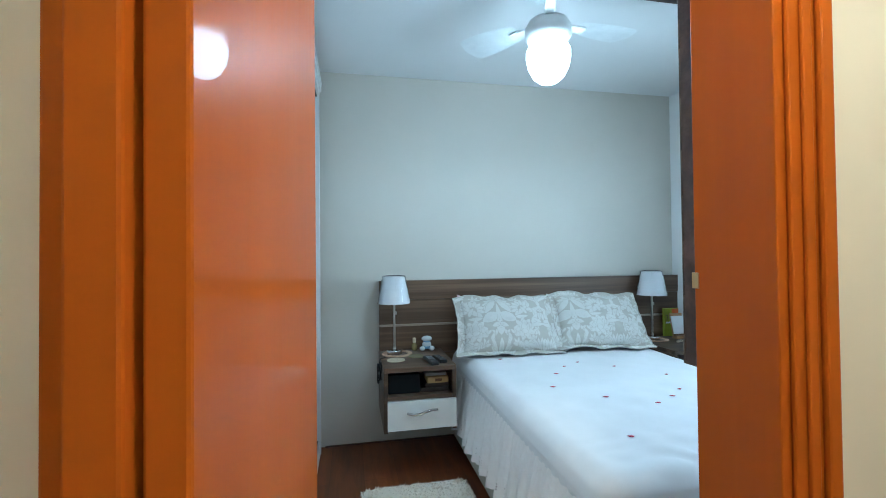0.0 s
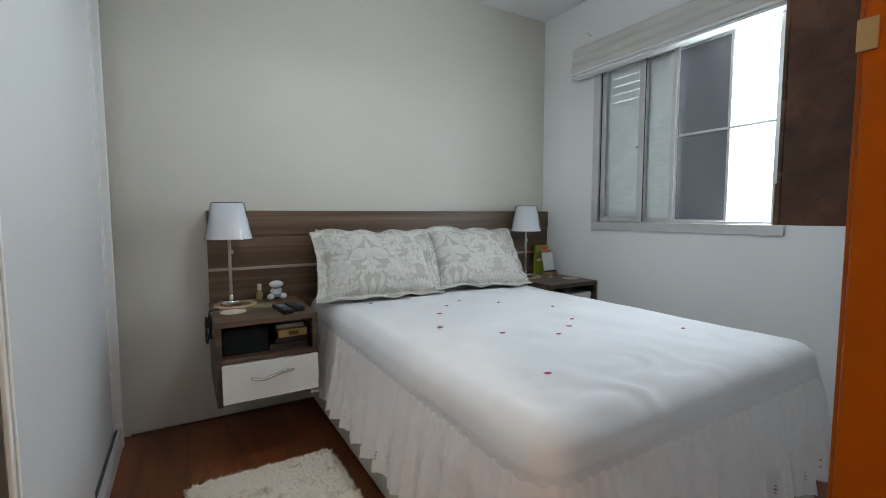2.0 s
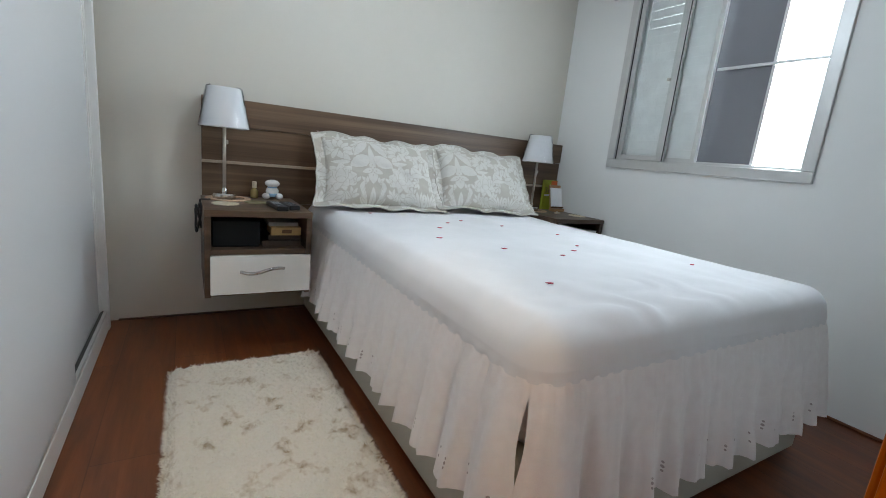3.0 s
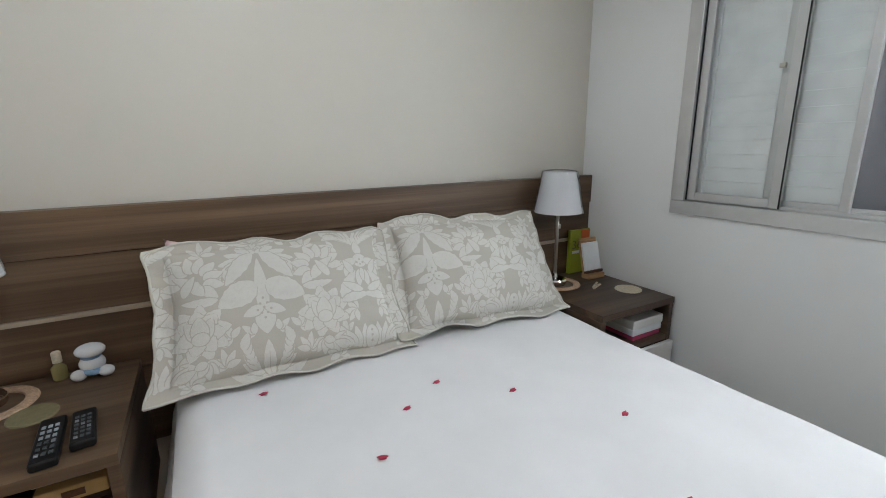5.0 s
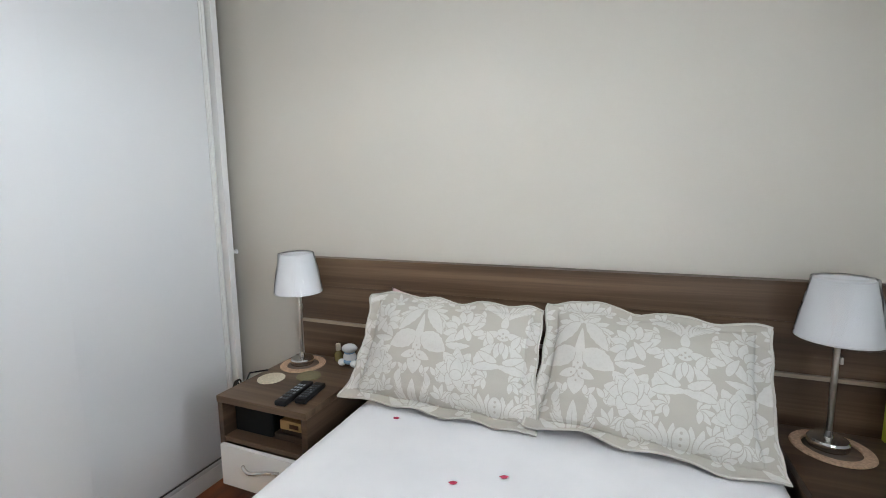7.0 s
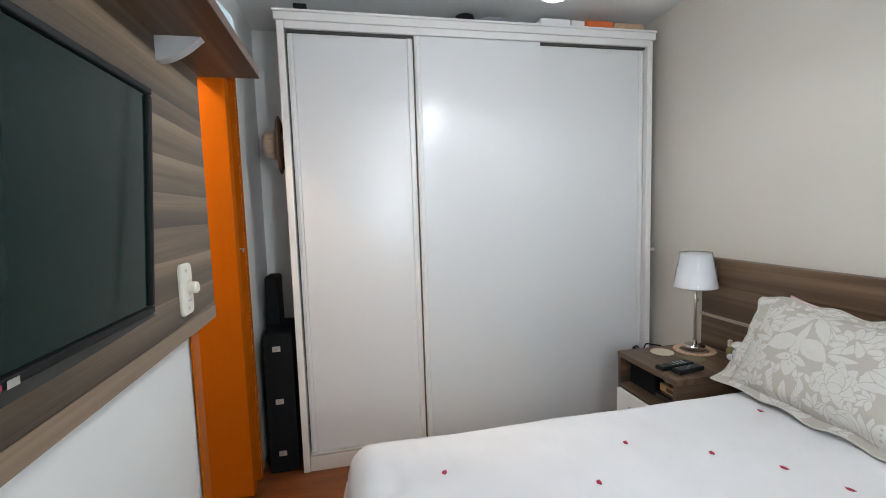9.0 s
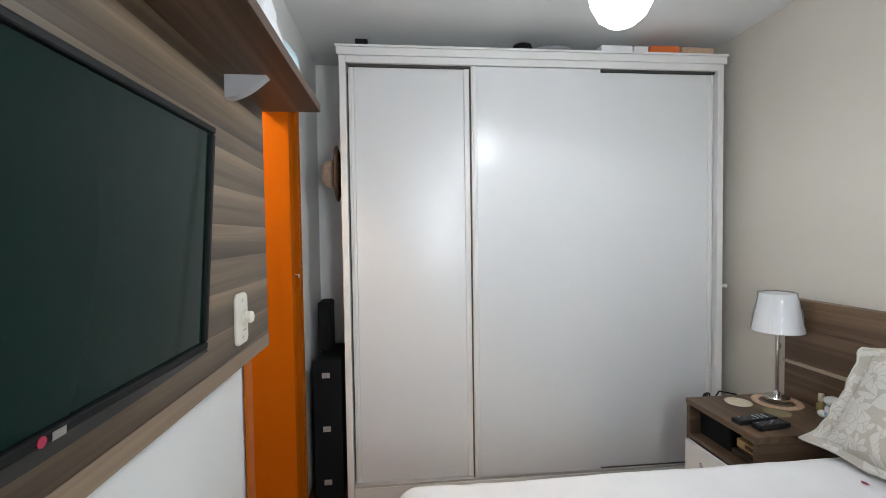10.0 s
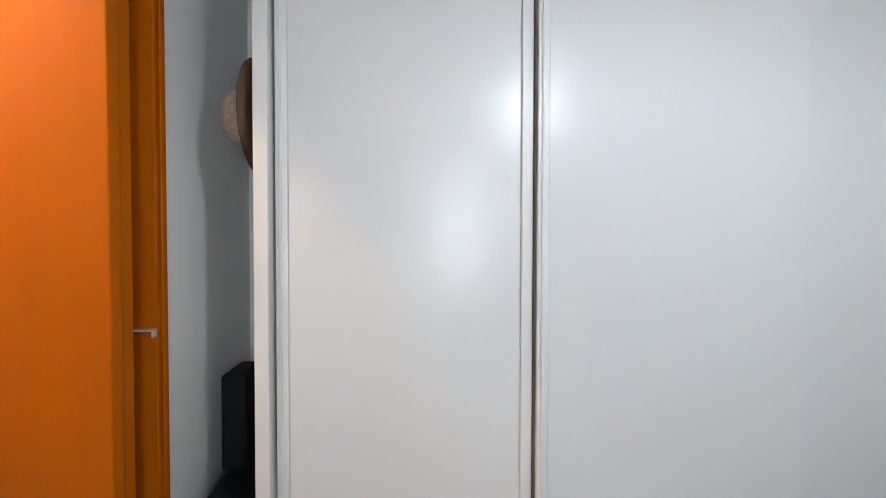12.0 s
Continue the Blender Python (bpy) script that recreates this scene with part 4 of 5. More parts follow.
part("skirt", skirt(0, LS + LC * 0.45, 0, 1), M_LACE, spread, "pinkish-white pleated lace skirt", True)
part("skirt", skirt(LS + LC * 0.45, LS + LC * 1.5 + LF, 1, 0), M_LACE, spread, "pinkish-white pleated lace skirt", True)
part("skirt", skirt(LS + LC * 1.5 + LF, LALL, 0, 0), M_LACE, spread, "pinkish-white pleated lace skirt", True)
for x, y in ((1.016, 2.548), (1.435, 2.371), (1.315, 2.3), (1.199, 2.167), (1.078, 1.954), (1.589, 2.235), (1.755, 2.019), (1.638, 1.784), (1.535, 1.704), (1.413, 1.64), (1.24, 1.76), (1.894, 1.447), (1.084, 1.355)):
    bm = bmesh.new()
    bmesh.ops.create_uvsphere(bm, u_segments=10, v_segments=6, radius=1.0)
    for v in bm.verts:
        v.co.x *= 1 + 0.25 * math.sin(5 * math.atan2(v.co.y, v.co.x))
    bmesh.ops.transform(bm, matrix=Matrix.Translation((x, y, BT + 0.003)) @ Matrix.Rotation(math.sin(x * 40) * 0.5, 4, 'Z') @ Matrix.Diagonal((0.0115, 0.0075, 0.0018, 1)), verts=bm.verts)
    part("rosette", bm, M_RED, spread, "small red ribbon rosette", True)


def damask_field(xs, zs):
    """How far inside (+) or outside (-) the woven figure each point lies, in metres; mirrored about upright axes."""
    x, z = np.array(xs), np.array(zs)
    half = 0.295
    x = half - np.abs(np.mod(x, 2 * half) - half)
    f = np.full(x.shape, -0.01)

    def lay(s, moat=0.0027):
        nonlocal f
        f = np.maximum(np.minimum(f, -(s + moat)), s)

    def petal(bx, bz, ang, ln, wd, bend=0.0, tooth=0.0, vein=False):
        """A leaf from its foot, pointed, bowed sideways, with toothed edges."""
        ca, sa = math.cos(radians(ang)), math.sin(radians(ang))
        p = ((x - bx) * ca + (z - bz) * sa) / ln
        q = (z - bz) * ca - (x - bx) * sa - bend * ln * p * p
        k = np.clip(p, 0, 1)
        w = wd * np.sin(np.pi * k ** 0.8) ** 0.75 * (1 - tooth * np.abs(np.sin(k * 15)))
        s = np.where((p > 0) & (p < 1), w - np.abs(q), -0.01 - np.abs(p - 0.5) * 0.01)
        if vein:
            s = np.minimum(s, np.where((k > 0.12) & (k < 0.7), np.abs(q) - 0.0011, 0.01))
        lay(s)

    def fan(bx, bz, a0, a1, n, ln, wd, bend=0.0):
        """Fingers of one leaf spread from a foot, the middle ones longest."""
        for i in range(n):
            t = i / (n - 1)
            petal(bx, bz, a0 + (a1 - a0) * t, ln * (0.72 + 0.28 * math.sin(math.pi * t)), wd, bend * (2 * t - 1))

    def disc_at(cx, cz, r, sign=1, flat=1.0):
        nonlocal f
        s = r - np.hypot(x - cx, (z - cz) / flat)
        if sign > 0:
            lay(s)
        else:
            f = np.minimum(f, -s)

    def peony(cx, cz, r):
        for ring, n, turn in ((1.0, 9, 12), (0.74, 7, 30)):
            for i in range(n):
                a = turn + 360 * i / n
                petal(cx + 0.2 * r * math.cos(radians(a)), cz + 0.2 * r * math.sin(radians(a)), a, r * ring * 0.9, r * 0.30, 0.06, 0.12)
        for a, q in ((60, 0.4), (120, 0.4), (90, 0.5)):
            petal(cx, cz - 0.34 * r, a, r * 0.95, r * q * 0.62)
        disc_at(cx, cz - 0.22 * r, r * 0.30, 1, 0.8)

    # sprigs that fill the ground behind the large figures
    for cx, cz, a0, a1, n, ln in ((0.135, 0.372, 0, 170, 5, 0.050), (0.228, 0.402, -20, 200, 6, 0.040), (0.105, 0.060, 10, 150, 5, 0.050), (0.215, 0.085, 60, 230, 5, 0.048),
                                  (0.190, 0.030, -10, 190, 6, 0.042), (0.085, 0.130, -30, 120, 4, 0.045), (0.222, 0.350, 120, 260, 4, 0.045), (0.062, 0.405, -20, 160, 5, 0.040),
                                  (0.098, 0.300, -60, 60, 4, 0.040), (0.030, 0.130, 0, 80, 3, 0.040), (0.255, 0.145, 100, 260, 5, 0.045), (0.250, 0.285, 150, 300, 4, 0.040)):
        fan(cx, cz, a0, a1, n, ln, 0.0085, 0.15)
    # the tall stem with its bell, beads and hanging leaves
    fan(0.0, 0.362, 90, 15, 5, 0.062, 0.011)
    fan(0.004, 0.405, 5, 75, 4, 0.065, 0.011, 0.1)
    for q in range(7):
        petal(0.014 + 0.012 * q, 0.356 - 0.007 * q, 36 - 26 * q, 0.050 + 0.014 * math.sin(q * 0.5), 0.0135, 0.08, 0.1)
    petal(0.010, 0.360, -44, 0.118, 0.022, -0.1, 0.12)
    petal(0.0, 0.165, 90, 0.175, 0.017)
    petal(0.0, 0.195, -90, 0.07, 0.026)
    petal(0.002, 0.200, -28, 0.056, 0.014, 0.1)
    for cx, cz in ((0.0, 0.222), (0.009, 0.207), (0.0, 0.196), (0.017, 0.190), (0.008, 0.181), (0.0, 0.168)):
        disc_at(cx, cz, 0.0034, -1)
    petal(0.015, 0.268, -38, 0.108, 0.036, 0.14, 0.08)
    # the foot of the stem
    for q in range(7):
        petal(0.008 + 0.009 * q, 0.014 + 0.013 * q, 8 + 15 * q, 0.064 - 0.003 * q, 0.0125, 0.16, 0.1)
    petal(0.010, 0.002, 8, 0.095, 0.015, 0.25, 0.12)
    petal(0.0, 0.010, 90, 0.100, 0.017, 0, 0.08, True)
    # curling leaves and the peony between the axes
    for q in range(9):
        a = 10 + 28 * q
        petal(0.162 + 0.026 * math.cos(radians(a)), 0.295 + 0.026 * math.sin(radians(a)), a - 30, 0.050, 0.0145, 0.22, 0.06)
    petal(0.140, 0.255, 60, 0.090, 0.017, -0.30, 0.1)
    petal(0.186, 0.258, 102, 0.060, 0.012, 0.30)
    petal(0.108, 0.238, -8, 0.085, 0.013, 0.2, 0.12)
    peony(0.158, 0.158, 0.068)
    fan(0.150, 0.082, -160, -20, 5, 0.044, 0.010)
    petal(0.218, 0.180, 70, 0.100, 0.020, -0.22, 0.16)
    petal(0.212, 0.178, 14, 0.095, 0.014, -0.1, 0.12)
    # the short column
    for q in range(6):
        petal(half - 0.006 - 0.008 * q, 0.352 + 0.008 * q, 106 + 13 * q, 0.062 - 0.004 * q, 0.0135, -0.12, 0.08)
    petal(half, 0.316, 90, 0.050, 0.013)
    disc_at(half, 0.298, 0.024, 1, 0.9)
    petal(half - 0.014, 0.302, 205, 0.050, 0.0125, -0.25)
    for cx, cz in ((half, 0.302), (half - 0.010, 0.292), (half, 0.286)):
        disc_at(cx, cz, 0.0034, -1)
    petal(half - 0.004, 0.270, 246, 0.056, 0.012, 0.2)
    petal(half, 0.274, -90, 0.042, 0.008)
    petal(half - 0.034, 0.258, 100, 0.048, 0.011, 0.25)
    petal(half - 0.008, 0.205, 168, 0.068, 0.013, -0.2, 0.1)
    for q in range(6):
        petal(half - 0.010 - 0.012 * q, 0.028 + 0.005 * q, 82 + 18 * q, 0.074 - 0.005 * q, 0.0125, -0.18, 0.08)
    disc_at(half, 0.062, 0.021, 1, 1.6)
    for cz in (0.050, 0.066, 0.081):
        disc_at(half, cz, 0.004, -1)
    return f


def pillow(cx, cz_base, y_base, y_top, w, h, thick, turn, seed, flare, axis, label):
    """A plump cushion with a flat, wavy flange, leaning on the headboard."""
    pl = thing("pillow", (cx, y_base, cz_base), label, "pillow", "damask pillows on the bed")
    lean = math.asin((y_top - y_base) / h)
    m = Matrix.Translation((cx, y_base, cz_base)) @ Matrix.Rotation(turn, 4, 'Z') @ Matrix.Rotation(-lean, 4, 'X') @ Matrix.Rotation(seed * 0.02, 4, 'Y')

    def side(sgn):
        def f(u, v):
            a, c = u * 2 - 1, v * 2 - 1
            k = 0.87
            ia, ic = min(1, abs(a) / k), min(1, abs(c) / k)
            puff = ((1 - ia ** 2.6) * (1 - ic ** 2.4)) ** 0.55 if ia < 1 and ic < 1 else 0
            tip = (abs(a) * abs(c)) ** 5
            x = a * w / 2 * (1 - 0.085 * (1 - c ** 2) - 0.030 * tip)
            z = h / 2 + c * h / 2 * (1 - 0.06 * (1 - a * a) - 0.055 * tip)
            rim = max(abs(a), abs(c))
            wob = 0.010 * noise.noise((a * 5 + seed, c * 5, seed)) * (1 if rim > 0.85 else 0.5)
            if rim > 0.86:
                wob += 0.004 * math.sin((a if abs(c) > abs(a) else c) * 13 + seed) * (rim - 0.86) / 0.14
            z += (0.005 * math.sin(a * 9 + seed * 3) + 0.020 * noise.noise((a * 3.4, seed, 1.7))) * max(0, abs(c) - 0.8) / 0.2
            x += (0.003 * math.sin(c * 10 + seed) + 0.010 * noise.noise((c * 2.5, seed, 4.7))) * max(0, abs(a) - 0.8) / 0.2
            y = sgn * (thick / 2 * puff + 0.002) + wob + 0.008 * puff * noise.noise((a * 3, c * 3, seed + 5))
            low = max(0.0, -c)
            x += (-flare if a < 0 else 0.008) * abs(a) ** 3 * low * low - 0.012 * a * max(0.0, c)
            y -= 0.03 * max(0.0, low - 0.84) / 0.16
            return (x, y, z)
        return f

    bm = sheet(360, 220, side(-1))
    sheet(60, 40, side(1), bm)
    field = damask_field([v.co.x - axis for v in bm.verts], [v.co.z for v in bm.verts])
    lay = bm.verts.layers.float.new("damask")
    for v, q in zip(bm.verts, field):
        v[lay] = q
    bmesh.ops.transform(bm, matrix=m, verts=bm.verts)
    bmesh.ops.recalc_face_normals(bm, faces=bm.faces)
    part("cover", bm, M_PILLOW, pl, smooth=True)
    edge = []
    f = side(-1)
    for k in range(121):
        q = (k / 120 * 4) % 4
        u, v = ((q, 0), (1, q - 1), (3 - q, 1), (0, 4 - q))[int(q)]
        edge.append(m @ Vector(f(u, v)))
    part("piping", tube(edge, 0.0038, 6), M_PIPING, pl, "pale piped edge", True)


pillow(1.122, 0.616, 2.61, 2.815, 0.73, 0.425, 0.16, radians(1), 1.0, 0.012, -0.075, "beige damask pillow with off-white floral pattern")
pillow(1.775, 0.616, 2.61, 2.855, 0.705, 0.445, 0.16, radians(-2), 2.0, 0.0, -0.195, "beige damask pillow with off-white floral pattern, overlapping its neighbour")

def cushion_face(sgn):
    def f(u, v):
        a, c = u * 2 - 1, v * 2 - 1
        puff = max(0.0, (1 - abs(a) ** 3) * (1 - abs(c) ** 3)) ** 0.5
        x = 1.00 + a * 0.172 * (1 - 0.05 * (1 - c * c))
        z = 0.803 + c * 0.182 * (1 - 0.18 * (1 - a * a) * max(0.0, c))
        return (x, 2.888 + sgn * 0.036 * puff, z - 0.075 * max(0.0, a + 0.3) * max(0.0, c) + 0.008)
    return f


bm = sheet(40, 30, cushion_face(-1))
sheet(40, 30, cushion_face(1), bm)
bmesh.ops.remove_doubles(bm, verts=bm.verts, dist=0.0001)
bmesh.ops.recalc_face_normals(bm, faces=bm.faces)
solid("pink_cushion", bm, M_PINKCLOTH, "pale pink cushion tucked behind a damask pillow", "cushion", smooth=True)

# ---- headboard ----
HBX0, HBX1 = 0.307, XE - 0.004
hb = thing("headboard", (1.45, YN, 0.55), "dark walnut headboard panel of horizontal boards behind the bed", "headboard")
part("backing", box((HBX0 + 0.02, YN - 0.014, 0.34), (HBX1, YN - 0.001, 1.08)), M_SHELF, hb)
for z0, z1, y in ((0.965, 1.093, 2.936), (0.800, 0.9635, 2.943), (0.60, 0.786, 2.943), (0.34, 0.5985, 2.943)):
    part("board", box((HBX0, y, z0), (HBX1, YN - 0.0145, z1), 0.0015), M_WALNUT, hb)
part("edge_strip", box((HBX0, 2.932, 0.7865), (HBX1, YN - 0.0145, 0.7995), 0.001), M_STRIP, hb, "pale wooden strip")


def nightstand(x0, x1, name_label):
    y0, y1, z0, z1 = 2.445, 2.9315, 0.268, 0.630
    n = thing("nightstand", ((x0 + x1) / 2, y1, z0), name_label, "nightstand", "nightstands beside the bed")
    t = 0.024
    part("top", box((x0, y0, z1 - 0.026), (x1, y1, z1), 0.0015), M_WALNUT_TOP, n)
    part("side", box((x0, y0 + 0.004, z0), (x0 + t, y1, z1 - 0.0265), 0.0015), M_STAND, n)
    part("side", box((x1 - t, y0 + 0.004, z0), (x1, y1, z1 - 0.0265), 0.0015), M_STAND, n)
    part("shelf", box((x0 + t + 0.0005, y0 + 0.006, 0.448), (x1 - t - 0.0005, y1, 0.468), 0.001), M_STAND, n)
    part("bottom", box((x0 + t + 0.0005, y0 + 0.02, z0), (x1 - t - 0.0005, y1, z0 + 0.018), 0.001), M_STAND, n)
    part("back", box((x0 + t + 0.0005, y1 - 0.012, 0.4685), (x1 - t - 0.0005, y1 - 0.001, z1 - 0.027)), M_SHELF, n)
    dr = part("drawer_front", box((x0 + 0.020, y0 - 0.016, 0.284), (x1 - 0.006, y0 + 0.002, 0.446), 0.002), M_DRAWER, n, "glossy white drawer front")
    xm = (x0 + x1) / 2 + 0.006
    pts = []
    for k in range(15):
        q = k / 14 * 2 - 1
        pts.append((xm + q * 0.085, y0 - 0.018 - 0.024 * (1 - q * q), 0.385 + 0.010 * math.sin(q * 2.6)))
    part("handle", tube(pts, 0.0068, 10), M_CHROME, dr, "curved chrome handle", True)
    return n


nightstand(0.30, 0.717, "walnut floating nightstand with open shelf and white drawer, cluttered")
nightstand(2.160, 2.578, "walnut floating nightstand with white drawer, books on its shelf")


def table_lamp(x, y, z, label):
    n = thing("table_lamp", (x, y, z), label, "lamp", "lamps beside the bed")
    part("base", lathe([(0.048, z), (0.050, z + 0.004), (0.050, z + 0.020), (0.046, z + 0.026), (0.012, z + 0.030), (0.009, z + 0.05)], (x, y, 0), 32), M_CHROME, n, "chrome base", False)
    part("stem", lathe([(0.0075, z + 0.05), (0.0075, z + 0.40)], (x, y, 0), 16), M_NICKEL, n, "brushed metal stem", True)
    part("switch", box((x + 0.008, y - 0.006, z + 0.25), (x + 0.016, y + 0.006, z + 0.27), 0.002), M_NICKEL, n)
    z0, z1 = z + 0.324, z + 0.496
    sh = part("shade", lathe([(0.100, z0), (0.068, z1), (0.0655, z1 - 0.001), (0.0975, z0 + 0.001), (0.100, z0)], (x, y, 0), 40, cap=False), M_SHADE, n, "white fabric shade still wrapped in clear plastic", True)
    def film(u, v):
        a = u * 2 * math.pi
        over = max(0.0, v - 0.9) / 0.1
        r = 0.1015 - 0.032 * min(1, v / 0.9) * 1.0 - 0.018 * over * over
        r += 0.0042 * noise.noise((math.cos(a) * 2.6 + x, math.sin(a) * 2.6, v * 2.2)) + 0.0034 * noise.noise((math.cos(a) * 6, math.sin(a) * 6 + x, v * 4)) + 0.004
        return (x + r * math.cos(a), y + r * math.sin(a), z0 - 0.003 + (z1 - z0 + 0.006) * min(1, v / 0.9) + 0.004 * over)

    bm = sheet(72, 22, film)
    bmesh.ops.remove_doubles(bm, verts=bm.verts, dist=0.0001)
    part("plastic_wrap", bm, M_FILM, sh, "crumpled clear plastic wrap", True).visible_shadow = False
    ring = []
    for k in range(41):
        a = k / 40 * 2 * math.pi
        ring.append((x + 0.100 * math.cos(a), y + 0.100 * math.sin(a), z0 + 0.002))
    part("rim", tube(ring, 0.002, 6), M_LAMSIDE, sh)
    part("socket", lathe([(0.018, z + 0.38), (0.018, z + 0.43)], (x, y, 0), 16), M_LAMSIDE, n)


NT = 0.630


def disc(name, x, y, z, r, h, mat, label, category, scallop=0, squash=1.0):
    bm = bmesh.new()
    k = 64
    lo, hi = [], []
    for i in range(k):
        a = 2 * math.pi * i / k
        rr = r * (1 + (0.016 * math.sin(a * scallop) if scallop else 0))
        lo.append(bm.verts.new((x + rr * math.cos(a), y + rr * squash * math.sin(a), z)))
        hi.append(bm.verts.new((x + rr * 0.97 * math.cos(a), y + rr * squash * 0.97 * math.sin(a), z + h)))
    bm.faces.new(lo[::-1])
    bm.faces.new(hi)
    for i in range(k):
        bm.faces.new((lo[i], lo[(i + 1) % k], hi[(i + 1) % k], hi[i]))
    return solid(name, bm, mat, label, category)


def ring_mat(x, y, r, hole):
    """A flat woven ring laid round a lamp's foot."""
    bm = lathe([(hole, 0.0), (r - 0.002, 0.0), (r, 0.002), (r - 0.003, 0.006), (hole + 0.002, 0.006), (hole, 0.004), (hole, 0.0)], (x, y, NT + 0.0005), 56, cap=False)
    return solid("ring_mat", bm, M_COASTER, "woven tan ring mat round the bedside lamp's foot", "mat", "lamp mats", smooth=False)


ring_mat(0.412, 2.808, 0.098, 0.0685)
ring_mat(2.289, 2.815, 0.098, 0.0685)
table_lamp(0.396, 2.822, NT + 0.0005, "small table lamp with white tapered shade, off, on tan mat")
table_lamp(2.285, 2.830, NT + 0.0005, "small table lamp with white tapered shade, off, beside lime book")
disc("doily", 0.388, 2.638, NT + 0.0005, 0.055, 0.003, M_DOILY, "round cream cloth doily on the nightstand", "doily", 24)
disc("olive_coaster", 0.52, 2.71, NT + 0.0005, 0.05, 0.004, M_OLIVE, "olive green round coaster on the nightstand", "coaster")
disc("doily", 2.495, 2.605, NT + 0.0005, 0.055, 0.003, M_DOILY, "round cream cloth doily on the nightstand", "doily", 24)

bot = thing("perfume_bottle", (0.535, 2.90, NT), "small amber glass bottle with pale cap on the nightstand", "bottle")
part("body", lathe([(0.016, NT), (0.018, NT + 0.004), (0.018, NT + 0.036), (0.009, NT + 0.045), (0.008, NT + 0.05)], (0.535, 2.90, 0), 20), M_AMBER, bot, smooth=True)
part("cap", lathe([(0.011, NT + 0.05), (0.011, NT + 0.078), (0.009, NT + 0.081)], (0.535, 2.90, 0), 18), M_DOILY, bot, "pale cap")

bear = thing("bear_figurine", (0.615, 2.872, NT), "white and pale blue ceramic bear figurine on the nightstand", "figurine")


def balls(items):
    q = bmesh.new()
    for dx, dy, dz, r, sq in items:
        bmesh.ops.create_uvsphere(q, u_segments=18, v_segments=12, radius=r, matrix=Matrix.Translation((0.615 + dx, 2.872 + dy, NT + dz)) @ Matrix.Diagonal((1.15, 1, sq, 1)))
    return q


part("head", balls([(0, 0, 0.078, 0.031, 0.62)]), M_CERAMIC, bear, smooth=True)
part("body", balls([(0, 0, 0.040, 0.027, 0.95)]), M_CERAMIC, bear, smooth=True)
part("scarf", lathe([(0.024, NT + 0.012), (0.030, NT + 0.018), (0.030, NT + 0.024), (0.026, NT + 0.03)], (0.615, 2.872, 0), 24), M_BLUE, bear, "pale blue band", True)
part("collar", lathe([(0.020, NT + 0.056), (0.025, NT + 0.060), (0.020, NT + 0.064)], (0.615, 2.872, 0), 24), M_BLUE, bear, "pale blue collar", True)
for s_ in (-1, 1):
    part("leg", balls([(s_ * 0.031, -0.016, 0.0165, 0.0165, 0.95)]), M_CERAMIC, bear, smooth=True)


def remote(x, y, z, ln, wd, ang, label, pale=False):
    n = thing("remote_control", (x, y, z), label, "remote control", "remotes on the nightstand")
    tr = Matrix.Translation((x, y, z)) @ Matrix.Rotation(radians(ang), 4, 'Z')
    bm = box((-wd / 2, -ln / 2, 0), (wd / 2, ln / 2, 0.02), 0.006, seg=3)
    bmesh.ops.transform(bm, matrix=tr, verts=bm.verts)
    part("body", bm, M_BLACK, n)
    for i in range(3):
        for j in range(6):
            bm = box((-wd * 0.32 + i * wd * 0.24, -ln * 0.38 + j * ln * 0.12, 0.02), (-wd * 0.32 + i * wd * 0.24 + wd * 0.16, -ln * 0.38 + j * ln * 0.12 + ln * 0.06, 0.0225), 0.001)
            bmesh.ops.transform(bm, matrix=tr, verts=bm.verts)
            part("button", bm, M_PALEKEY if pale and j > 2 else (M_SLATE if (i + j) % 4 else M_GREYBAG), n)
    return n


remote(0.586, 2.548, NT + 0.0005, 0.185, 0.048, 6, "black remote control with pale blue buttons on the nightstand", True)
remote(0.642, 2.570, NT + 0.0005, 0.15, 0.046, 8, "short black remote control on the nightstand")
# charger cable bundle hanging at the side of the nightstand
pts = []
for i in range(60):
    a = i / 59 * 8 * math.pi
    pts.append((0.283 + 0.010 * math.sin(a * 0.7), 2.56 + 0.02 * math.cos(a), 0.60 + 0.045 * math.sin(a) - 0.0006 * i))
pts += [(0.292, 2.62, 0.648), (0.33, 2.68, 0.6425)]
solid("charger_cable", tube(pts, 0.004, 6), M_BLACK, "coiled black charger cable hanging at the nightstand", "cable", smooth=True)

# left nightstand shelf
SZ = 0.4685
solid("black_box", box((0.328, 2.50, SZ), (0.512, 2.80, SZ + 0.112), 0.006), M_BLACKCLOTH, "black box inside the nightstand shelf", "box")
solid("book", box((0.52, 2.50, SZ), (0.685, 2.72, SZ + 0.026), 0.003), M_DARKBOOK, "brown book lying in the nightstand shelf", "book", "books")
solid("book", box((0.545, 2.51, SZ + 0.0265), (0.685, 2.70, SZ + 0.050), 0.003), M_DARKBOOK, "dark brown book under the tan card box", "book", "books")
b1 = thing("small_box", (0.61, 2.6, SZ + 0.0505), "tan card box on two books in the nightstand shelf", "box")
part("body", box((0.555, 2.495, SZ + 0.0505), (0.68, 2.62, SZ + 0.086), 0.003), M_YELLOW, b1)
part("label_bar", box((0.60, 2.4935, SZ + 0.060), (0.64, 2.4948, SZ + 0.076)), M_BROWN, b1, "dark printed bar")

solid("thin_book", box((0.548, 2.52, SZ + 0.0865), (0.672, 2.66, SZ + 0.104), 0.002), M_GREYBOOK, "pale grey thin book on the tan card box", "book", "books")

